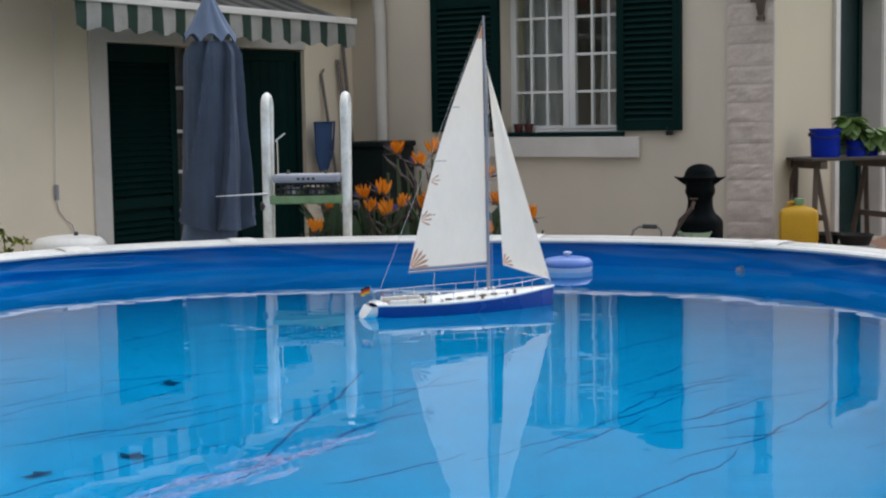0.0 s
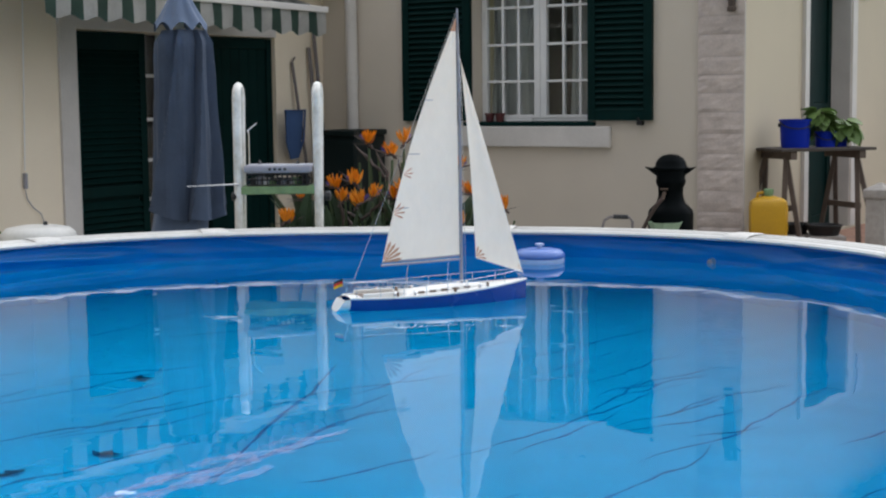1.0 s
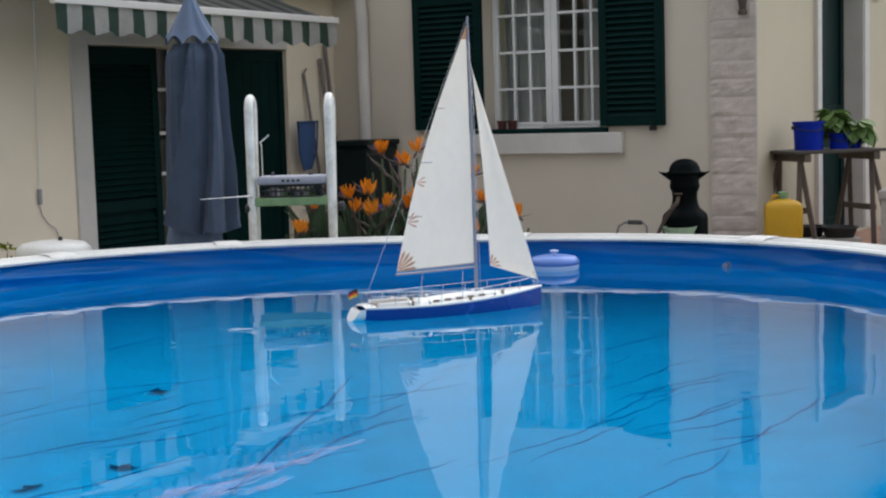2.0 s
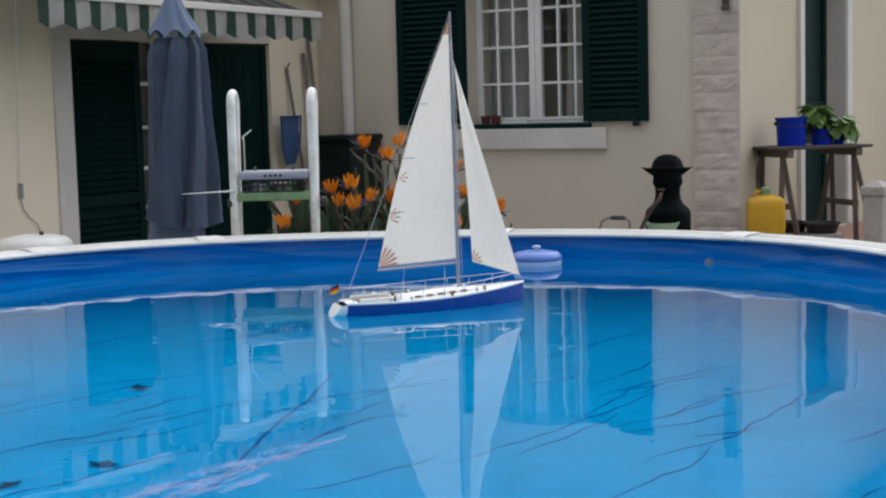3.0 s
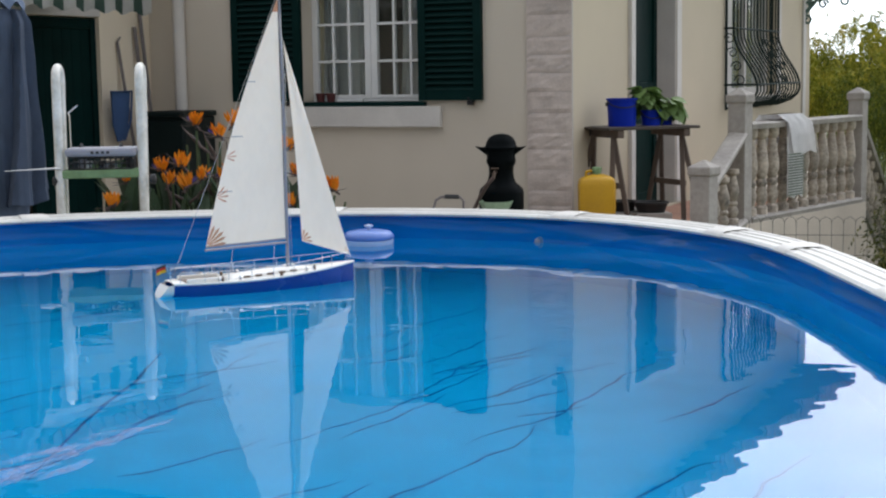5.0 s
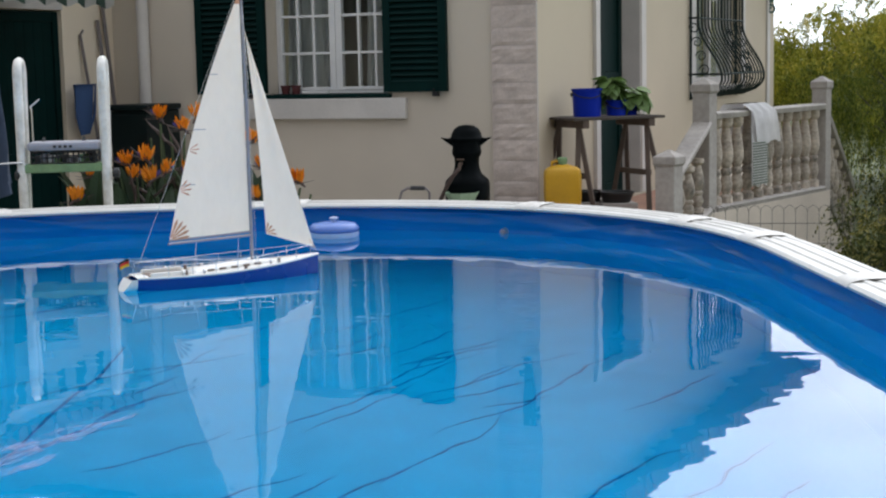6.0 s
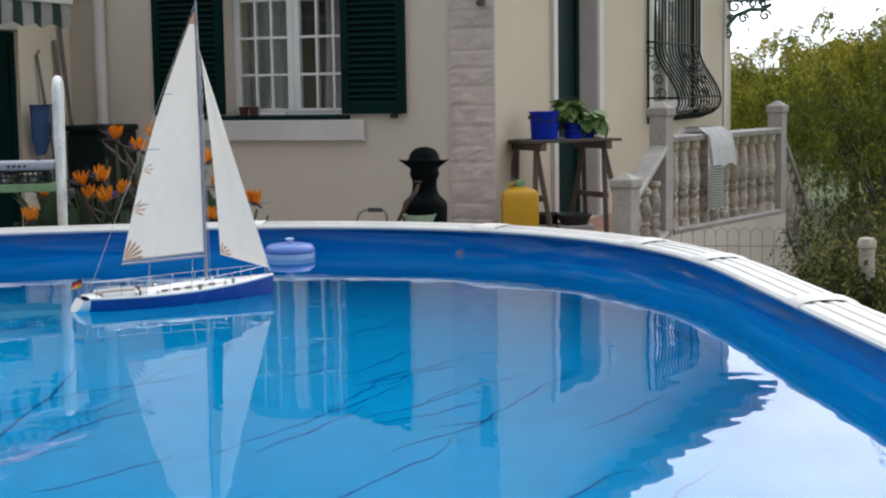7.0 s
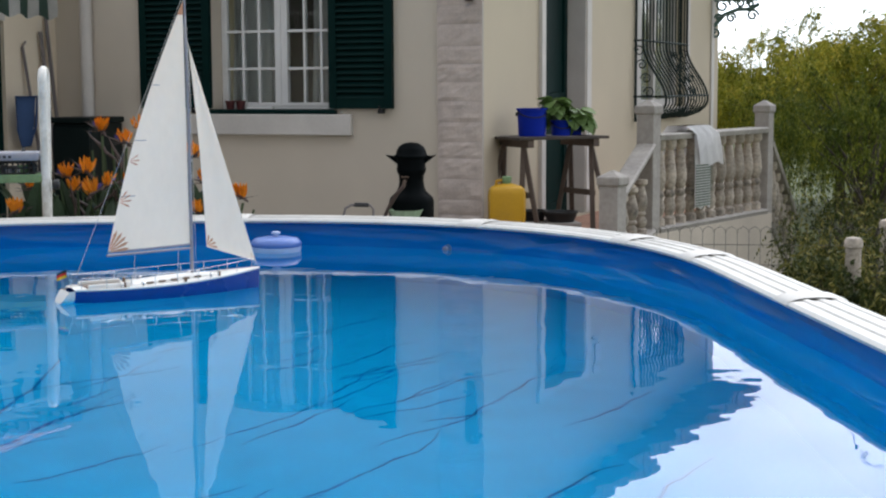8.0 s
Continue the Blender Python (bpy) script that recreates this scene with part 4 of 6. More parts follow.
PROF = [(0.055, 0.0), (0.055, 0.045), (0.032, 0.06), (0.05, 0.10), (0.053, 0.13), (0.036, 0.18), (0.047, 0.195), (0.047, 0.215), (0.034, 0.23), (0.054, 0.275), (0.060, 0.315), (0.052, 0.38), (0.038, 0.45), (0.032, 0.49), (0.048, 0.505), (0.055, 0.515), (0.055, 0.56)]


def balusters(p, q, z0, z1, zr0, zr1, n, lab):
    """A run of rail, plinth and turned balusters from p to q; z rises evenly."""
    run = thing("balustrade", pose(0, 0, 0), lab, "balustrade", "balustrade runs")
    p, q = Vector((*p, 0)), Vector((*q, 0))
    d = (q - p)
    length, ang = d.length, math.atan2(d.y, d.x)
    d.normalize()
    side = Vector((-d.y, d.x, 0))
    for nm, za, zb, hw, hh in (("handrail", zr0, zr1, 0.075, 0.05), ("plinth", z0, z1, 0.085, 0.05)):
        bm = bmesh.new()
        a, b = p + d * 0.065, q - d * 0.065
        vs = []
        for c, z in ((a, za), (b, zb)):
            vs.append([bm.verts.new(c + side * sx * hw * k + Vector((0, 0, z + dz))) for sx, dz, k in ((-1, -hh, 0.86), (-1, -0.012, 1), (-0.8, 0, 1), (0.8, 0, 1), (1, -0.012, 1), (1, -hh, 0.86))])
        for i in range(6):
            bm.faces.new((vs[0][i], vs[0][(i + 1) % 6], vs[1][(i + 1) % 6], vs[1][i]))
        bm.faces.new(vs[0][::-1])
        bm.faces.new(vs[1])
        part(nm, bm, CONCRETE, run)
    bm = bmesh.new()
    h0 = (zr0 - 0.05) - z0
    lathe(bm, [(r * 0.92, z / 0.56 * h0) for r, z in PROF], 16)
    first = None
    for i in range(n):
        f = (i + 0.5) / n
        c = p + d * (0.08 + f * (length - 0.16))
        m = pose(c.x, c.y, z0 + (z1 - z0) * f, 0, 0, i * 37)
        if first is None:
            first = part("baluster", bm, BALUSTER, run, "turned concrete baluster", m=m, smooth=True)
        else:
            twin(first, m)
    return run


balusters(A, B, TERRACE + 0.02, TERRACE + 0.02, 0.365, 0.365, 11, "weathered balustrade of turned concrete balusters")
balusters(C, A, GROUND + 0.55, TERRACE + 0.02, -0.02, 0.30, 3, "sloping stair balustrade of concrete balusters")
balusters(B, (5.17, 13.36), TERRACE - 0.10, TERRACE - 0.86, 0.26, -0.50, 7, "balustrade sloping down past the turn")
bm = bmesh.new()
dn = Vector((0.68, 1.06, 0)).normalized()
sd = Vector((-dn.y, dn.x, 0)) * 0.06
v = [bm.verts.new(Vector((*B, 0)) + dn * d + sd * k + Vector((0, 0, z))) for k in (-1, 1) for d, z in ((0.07, GROUND), (0.80, GROUND), (0.80, TERRACE - 0.64), (0.07, TERRACE - 0.19))]
for q in ((0, 1, 2, 3), (7, 6, 5, 4), (0, 4, 5, 1), (1, 5, 6, 2), (2, 6, 7, 3), (3, 7, 4, 0)):
    bm.faces.new([v[k] for k in q])
ss = part("stair_side", bm, WALL_CREAM2)
tagged(ss, "cream plastered wall under the stair balustrade", "wall", kind="structure")


# towels over the handrail
def towel(name, f, w, front, back, material, lab, lift, skew=0.0):
    p = Vector((*A, 0)).lerp(Vector((*B, 0)), f)
    d = (Vector((*B, 0)) - Vector((*A, 0))).normalized()
    m = Matrix.Translation((p.x, p.y, 0.365)) @ Matrix.Rotation(math.atan2(d.y, d.x), 4, "Z")
    bm = bmesh.new()
    prof = [(-0.083 - lift, -front), (-0.088 - lift, -front * 0.5), (-0.080 - lift, -0.02), (-0.06, 0.008 + lift * 2), (0.06, 0.008 + lift * 2), (0.080 + lift, -0.02), (0.084 + lift, -back)]
    n = 10
    vs = []
    for k, (y, z) in enumerate(prof):
        vs.append([bm.verts.new((-w / 2 + w * i / n + 0.02 * (k == 0) + skew * (0.25, 0.12, 0.0, -0.35, -0.6, -0.7, -0.7)[k], y - 0.006 * math.sin(i * 1.9 + k), z + (0.012 * math.sin(i * 1.1) if k == 0 else 0))) for i in range(n + 1)])
    for a, b in zip(vs, vs[1:]):
        for i in range(n):
            bm.faces.new((a[i], a[i + 1], b[i + 1], b[i]))
    thicken(bm, 0.008)
    return tagged(part(name, bm, material, None, m=m, smooth=True), lab, "towel", "towels on the balustrade")


tw = towel("striped_towel", 0.345, 0.28, 0.60, 0.2, TOWEL, "green and white striped towel hung over the handrail", 0.0)
for k in range(16):
    z = -0.268 - k * 0.021
    part("stripe", boxes((-0.132, 0.148, -0.1025, -0.0985, z, z + 0.009)), TOWEL_GREEN, tw)
towel("white_towel", 0.375, 0.42, 0.26, 0.18, TOWEL, "white towel folded over the concrete handrail", 0.020, 0.28)

# ---- wire fence below the terrace ----
fence = thing("wire_fence", pose(2.40, 8.55, GROUND, 0, 0, -14), "low wire fence with arched tops", "fence")
first = None
for i in range(28):
    if first is not None:
        twin(first, pose(i * 0.068, 0, 0))
        continue
    bm = bmesh.new()
    x = 0.0
    tube(bm, [(x, 0, 0), (x, 0, 0.87)] + [(x + 0.034 - 0.034 * math.cos(a), 0, 0.87 + 0.04 * math.sin(a)) for a in (0.6, 1.57, 2.5)] + [(x + 0.068, 0, 0.87)], 0.0015, 5)
    first = part("upright_wire", bm, WIRE, fence)
for z in (0.3, 0.5, 0.68, 0.80):
    bm = bmesh.new()
    tube(bm, [(0, 0, z), (1.9, 0, z)], 0.002, 5)
    part("cross_wire", bm, WIRE, fence)
for x, y, t in ((3.26, 7.5, -0.085), (3.95, 8.6, -0.10)):
    th = thing("garden_post", pose(x, y, GROUND, 0, 0, 20), "short round-topped concrete garden post", "post", "garden posts")
    bm = bmesh.new()
    h = t - GROUND
    lathe(bm, [(0.042, 0), (0.042, h - 0.06), (0.05, h - 0.055), (0.05, h - 0.025), (0.04, h - 0.006), (0.01, h)], 14)
    part("shaft", bm, BALUSTER, th, smooth=True)

# ---- awning over the wing's door: slanting strips with a scalloped valance ----
awn = thing("awning", WING, "green and white striped awning with scalloped valance", "awning")
AX0, AX1, AY, AZ = -3.755, -1.10, -0.85, 1.380


def hang(x):
    """Height of the awning's front edge, which rises away from the corner."""
    return AZ + 0.034 * (AX1 - x) / (AX1 - AX0)


NS = 26
for k in range(NS):
    xa, xb = [AX0 + (AX1 - AX0) * 2 / NS * (j // 2 + 0.44 * (j % 2)) for j in (k, k + 1)]
    upper, lower = bmesh.new(), bmesh.new()
    tops, hems = [], []
    for i in range(5):
        u = i / 4
        x = xa + (xb - xa) * u
        drop = 0.163 + 0.028 * (math.sin(math.pi * u / 2) if k % 2 == 0 else math.cos(math.pi * u / 2)) ** 2
        sway = 0.010 * math.sin(x * 17)
        sag = 0.012 * math.sin(x * 5.3)
        tops.append([upper.verts.new(p) for p in ((x, -0.02, AZ + 0.335), (x, AY * 0.5, hang(x) + 0.150 - sag), (x, AY, hang(x)))])
        hems.append([lower.verts.new(p) for p in ((x, AY - 0.002, hang(x) - 0.001), (x, AY - 0.006 + sway * 0.5, hang(x) - 0.09), (x, AY - 0.004 + sway, hang(x) - drop))])
    for bm, cols in ((upper, tops), (lower, hems)):
        for a, b in zip(cols, cols[1:]):
            for i in range(2):
                bm.faces.new((a[i], b[i], b[i + 1], a[i + 1]))
        thicken(bm, 0.002)
    part("canopy_strip", upper, AWN_GREEN_SHADED if k % 2 == 0 else AWN_WHITE_SHADED, awn, "cloth strip with the underside's shade in its colour")
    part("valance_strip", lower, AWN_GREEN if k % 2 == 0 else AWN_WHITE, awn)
bm = bmesh.new()
box(bm, AX0 - 0.01, AX1 + 0.01, AY - 0.02, AY + 0.03, AZ - 0.02, AZ + 0.025, bevel=0.006)
for v in bm.verts:
    v.co.z += hang(v.co.x) - AZ
part("front_rail", bm, TRIM_STONE, awn, "pale grey front rail")
for x in (-3.4, -1.5):
    bm = bmesh.new()
    tube(bm, [(x, 0, AZ + 0.20), (x + 0.28, AY * 0.5, AZ + 0.06), (x, AY + 0.03, AZ - 0.005)], 0.018, 8)
    part("folding_arm", bm, WHITE_PAINT, awn)
part("cassette", boxes((AX0, AX1, -0.12, -0.004, AZ + 0.27, AZ + 0.375), bevel=0.01), WHITE_PAINT, awn)

# ---- closed parasol ----
um = thing("parasol", pose(-1.79, 8.2, GROUND), "closed blue cloth parasol tied below its cap", "parasol")
bm = bmesh.new()
tube(bm, [(0, 0, 0.02), (0, 0, 2.41)], 0.021, 12)
part("pole", bm, WHITE_PAINT, um, smooth=True)
bm = bmesh.new()
lathe(bm, [(0.25, 0), (0.25, 0.05), (0.20, 0.08), (0.05, 0.10), (0.035, 0.30), (0.022, 0.30)], 24)
part("foot", bm, CONCRETE, um, smooth=True)


def cloth(u, v):
    """The gathered canopy: a few broad turns of cloth that overlap and run aslant."""
    a = u * 2 * math.pi
    z = 1.15 + 1.01 * v
    r = 0.236 - 0.088 * v ** 0.75 - 0.035 * max(0, v - 0.93) / 0.07
    q = 5.0 * u - 0.75 * v + 0.3 + 0.30 * math.sin(a + 0.6) + 0.10 * noise.noise(Vector((math.cos(a), math.sin(a), v * 1.5)))
    k = q - math.floor(q)
    turn = (1 - k) ** 0.8 if k > 0.05 else (k / 0.05) * 0.96
    wr = noise.noise(Vector((math.cos(a) * 2.0, math.sin(a) * 2.0, v * 2.4))) + 0.4 * noise.noise(Vector((math.cos(a) * 5, math.sin(a) * 5, v * 4 + 3)))
    r *= 0.71 + 0.36 * turn + 0.08 * wr + 0.025 * math.sin(a * 11 + 3 * v) * v ** 3 + 0.03 * noise.noise(Vector((math.cos(a) * 8, math.sin(a) * 8, v * 1.6)))
    low = (1 - v) ** 5 * (0.05 * math.sin(a) - 0.03 * math.cos(a) + 0.025 * turn)
    return Vector((r * math.cos(a) + 0.014, r * math.sin(a), z + low))


bm = bmesh.new()
sheet(bm, cloth, 200, 30, close_u=True)
thicken(bm, 0.003)
part("canopy", bm, UMBRELLA, um, smooth=True)
# the inner turn of cloth hangs lower than the outer
bm = bmesh.new()
sheet(bm, lambda u, v: Vector(((0.165 - 0.05 * v + 0.014 * math.sin(u * 31.4)) * math.cos(u * 6.283) - 0.055 * (1 - v), (0.13 - 0.04 * v + 0.012 * math.sin(u * 31.4)) * math.sin(u * 6.283), 0.98 + 0.5 * v + 0.07 * (1 - v) * math.cos(u * 6.283 + 0.5))), 64, 6, close_u=True)
part("inner_fold", bm, UMBRELLA, um, smooth=True)


def capf(u, v):
    a = u * 2 * math.pi
    lob = abs(math.sin(a * 4 + 0.5))
    z = 2.150 + 0.255 * v + 0.050 * lob * (1 - v) ** 2
    r = (0.112 * (1 - v) ** 0.95 + 0.030 + 0.034 * (1 - lob) * (1 - v) ** 2) * (0.94 + 0.07 * math.sin(a * 8 + 2 * v))
    return Vector((r * math.cos(a), r * math.sin(a), z))


bm = bmesh.new()
sheet(bm, capf, 96, 10, close_u=True)
part("vent_cap", bm, UMBRELLA, um, "flared top cap of the same cloth", smooth=True)
bm = bmesh.new()
lathe(bm, [(0.03, 2.40), (0.032, 2.415), (0.02, 2.425), (0.004, 2.43)], 12)
part("finial", bm, UMBRELLA, um)

# ---- ladder by the rim, with what lies on its step ----
lad = thing("pool_ladder", pose(-1.114, 7.27, GROUND - 0.028), "white tubular pool ladder beside the rim", "ladder")
for sx in (-0.197, 0.197):
    lean = 0.012 if sx > 0 else 0.006
    bm = bmesh.new()
    pts = [(sx + lean, -0.115, 0), (sx + lean * 0.6, -0.085, 1.0), (sx, -0.062, 1.76)]
    pts += [(sx, -0.062 * math.cos(a), 1.80 + 0.062 * math.sin(a)) for a in [i * math.pi / 10 for i in range(11)]]
    pts += [(sx - 0.002, 0.064, 1.72), (sx - 0.02, 0.12, 1.0), (sx - 0.03, 0.16, 0)]
    tube(bm, pts, 0.0215, 14)
    part("rail", bm, LADDER, lad, smooth=True)
for z, y in ((1.33, 0.0), (0.98, 0.02), (0.64, 0.03), (0.32, 0.04)):
    part("tread", boxes((-0.185, 0.185, y - 0.09, y + 0.09, z, z + 0.04), bevel=0.006), TREAD, lad, "worn green tread")
for sx in (-1, 1):
    bm = bmesh.new()
    lathe(bm, [(0.018, 0), (0.026, 0.01), (0.026, 0.03), (0.012, 0.035)], 10)
    part("clamp", bm, BLACK, lad, m=pose(sx * 0.23, -0.07, 1.32, 0, 90, 0))
top = GROUND + 1.343
basket = thing("wire_basket", pose(-1.114, 7.27, top), "dark wire basket full of small tools", "basket")
bm = bmesh.new()
for z in (0.004, 0.03, 0.055):
    tube(bm, [(-0.15, -0.075, z), (0.15, -0.075, z), (0.15, 0.075, z), (-0.15, 0.075, z)], 0.004, 5, closed=True)
for i in range(13):
    for y in (-0.075, 0.075):
        tube(bm, [(-0.15 + i * 0.025, y, 0.0), (-0.15 + i * 0.025, y, 0.06)], 0.003, 4)
part("wirework", bm, BLACK, basket)
rng = random.Random(11)
for i in range(9):
    bm = bmesh.new()
    x = -0.13 + i * 0.032
    box(bm, -0.012, 0.014, -0.05, 0.05, 0, rng.uniform(0.02, 0.045), bevel=0.003, m=pose(x, 0, 0.004, 0, 0, rng.uniform(-25, 25)))
    part("tool", bm, (BLACK, GREY_PLASTIC, WHITE_PAINT, TREAD)[i % 4], basket)
radio = thing("radio_control", pose(-1.114, 7.25, top + 0.064), "grey radio control box with a thin aerial", "remote control")
part("body", boxes((-0.165, 0.175, -0.085, 0.085, 0, 0.042), bevel=0.014), GREY_PLASTIC, radio)
for x in (-0.10, 0.09):
    bm = bmesh.new()
    tube(bm, [(x, 0.02, 0.04), (x, 0.03, 0.06)], [0.012, 0.006], 8)
    part("stick", bm, BLACK, radio)
for i in range(4):
    part("button", boxes((-0.04 + i * 0.025, -0.026 + i * 0.025, -0.088, -0.083, 0.014, 0.026)), BLACK, radio)
bm = bmesh.new()
tube(bm, [(-0.155, 0.05, 0.03), (-0.155, 0.05, 0.19), (-0.16, 0.05, 0.21)], 0.0035, 6)
tube(bm, [(-0.165, 0.05, 0.205), (-0.115, 0.05, 0.245)], 0.004, 6)
part("aerial", bm, CHROME, radio)
bm = bmesh.new()
tube(bm, [(-1.30, 7.17, 0.335), (-1.56, 7.16, 0.326)], [0.006, 0.002], 6)
tagged(part("thin_rod", bm, CHROME), "thin pale rod tied to the ladder", "rod")

# ---- leaf net and poles leaning in the corner ----
net = thing("leaf_net", WING @ pose(-0.535, -0.12, 0, 0, 0, 0), "blue leaf net on a grey pole leaning on the wall", "pool net")
bm = bmesh.new()
rimpts = [(-0.125, 0, 0.665), (0.125, 0, 0.665), (0.115, 0.01, 0.45), (0.05, 0.02, 0.30), (-0.04, 0.02, 0.29), (-0.10, 0.01, 0.42)]
tube(bm, rimpts, 0.009, 8, closed=True)
part("hoop", bm, NET, net, smooth=True)
bm = bmesh.new()
sheet(bm, lambda u, v: Vector(((-0.12 + 0.24 * u) * (0.35 + 0.65 * v ** 0.6) + 0.0, 0.012 - 0.02 * math.sin(math.pi * u) * math.sin(math.pi * v), 0.29 + 0.37 * v)), 10, 10)
part("bag", bm, NET, net, smooth=True)
bm = bmesh.new()
tube(bm, [(0.16, -0.06, GROUND), (0.145, 0.02, 0.3), (0.10, 0.10, 1.04)], 0.012, 8)
tube(bm, [(0.10, 0.10, 1.04), (0.125, 0.09, 1.08)], 0.008, 8)
part("pole", bm, POLE, net)
for x, t, lab in ((-0.17, 1.16, "long grey pole leaning in the wall's corner"), (-0.10, 1.28, "thin grey pole leaning beside another")):
    bm = bmesh.new()
    tube(bm, [(x + 0.06, -0.16, GROUND), (x - 0.06, -0.03, t)], 0.015, 8)
    tagged(part("pole", bm, POLE, m=WING), lab, "pole", "poles in the corner")

# ---- dark green cabinet at the wall ----
cab = thing("garden_cabinet", HOUSE @ pose(-2.94, -0.46, GROUND), "dark green plastic garden cabinet against the wall", "cabinet")
part("body", boxes((-0.32, 0.03, 0.0, 0.40, 0, 1.485), bevel=0.012), CABINET, cab)
part("lid", boxes((-0.335, 0.045, -0.02, 0.41, 1.485, 1.53), bevel=0.012), CABINET, cab)
dr = part("door", boxes((-0.31, 0.02, -0.016, -0.001, 0.04, 1.455), bevel=0.006), CABINET, cab)
part("handle", boxes((-0.03, -0.006, -0.03, -0.017, 0.7, 0.86), bevel=0.004), BLACK, dr)

# ---- bird-of-paradise clump ----
plant = thing("strelitzia", pose(-0.62, 8.6, GROUND), "bird-of-paradise clump with bright orange flowers", "plant")


def blade(length, width, bend):
    bm = bmesh.new()

    def f(u, v):
        s = math.sin(math.pi * min(1, v * 0.94 + 0.06)) ** 0.75
        w = (u - 0.5) * width * s
        return Vector((w, -bend * v * v * length + abs(u - 0.5) * width * s * 0.5, length * (v - 0.35 * bend * v * v)))
    sheet(bm, f, 4, 10)
    return bm


rng = random.Random(7)
blades = [blade(0.46, 0.095, 0.2), blade(0.50, 0.115, 0.3), blade(0.38, 0.075, 0.12)]
meshes = []
for b in blades:
    o = part("leaf", b, BLADE, plant, smooth=True)
    meshes.append(o.data)
    bpy.data.objects.remove(o)


def stalk(p, q, r, material=STEM, name="stem"):
    bm = bmesh.new()
    m = (Vector(p) + Vector(q)) / 2 + Vector((rng.uniform(-0.04, 0.04), rng.uniform(-0.04, 0.04), 0))
    tube(bm, [p, m, q], [r * 1.2, r, r * 0.8], 6)
    return part(name, bm, material, plant, smooth=True)


for i in range(190):
    x = rng.uniform(-0.62, 0.40)
    y = rng.uniform(-0.28, 0.35)
    h = rng.uniform(0.56, 0.90) - 0.30 * max(0, abs(x + 0.1) - 0.2)
    q = (x * 1.12 + rng.uniform(-0.05, 0.05), y * 1.1, h)
    stalk((x * 0.75, y * 0.7, 0), q, 0.009)
    o = new("leaf", meshes[i % 3])
    o.parent = plant
    o.matrix_basis = pose(q[0], q[1], q[2] - 0.02, rng.uniform(-10, 10), x * 16 + rng.uniform(-9, 9), rng.uniform(0, 360))
    o.scale = Vector((1, 1, 1)) * rng.uniform(0.75, 1.15)
# broad leaves leaning out
part("leaf", blade(0.56, 0.13, 0.1), BLADE, plant, m=pose(0.18, -0.22, 0.74, 0, 31, 20), smooth=True)
part("leaf", blade(0.40, 0.09, 0.1), BLADE, plant, m=pose(0.36, -0.10, 0.80, 0, 58, 10), smooth=True)


def petal(length, width):
    bm = bmesh.new()
    sheet(bm, lambda u, v: Vector(((u - 0.5) * width * (math.sin(math.pi * min(1, 0.10 + 0.9 * v ** 1.3)) ** 1.0 + 0.02), 0.25 * width * (abs(u - 0.5) * 2) - 0.0, length * v)), 2, 6)
    return bm


pm = part("petal", petal(0.108, 0.024), ORANGE, plant, smooth=True)
petal_mesh = pm.data
bpy.data.objects.remove(pm)
pm = part("petal", petal(0.07, 0.014), PURPLE, plant, smooth=True)
tongue_mesh = pm.data
bpy.data.objects.remove(pm)
bm = bmesh.new()
tube(bm, [(-0.035, 0, -0.03), (0.0, 0, 0.0), (0.05, 0, 0.012), (0.10, 0, 0.024), (0.15, 0, 0.045)], [0.007, 0.011, 0.009, 0.006, 0.001], 7)
pm = part("flower", bm, SPATHE, plant, smooth=True)
spathe_mesh = pm.data
bpy.data.objects.remove(pm)
HEADS = [(-0.17, 1.50, 150), (0.04, 1.50, 25), (-0.02, 1.44, 200), (0.20, 1.31, 160), (0.34, 1.35, 20), (-0.23, 1.27, 190), (-0.22, 1.15, 10), (-0.13, 1.20, 30), (0.04, 1.22, 15), (0.44, 1.21, 170),
         (0.63, 1.12, 180), (0.39, 1.04, 200), (-0.36, 1.24, 170), (-0.33, 1.16, 20), (-0.55, 1.18, 185), (-0.64, 1.06, 10), (0.02, 1.17, 190)]
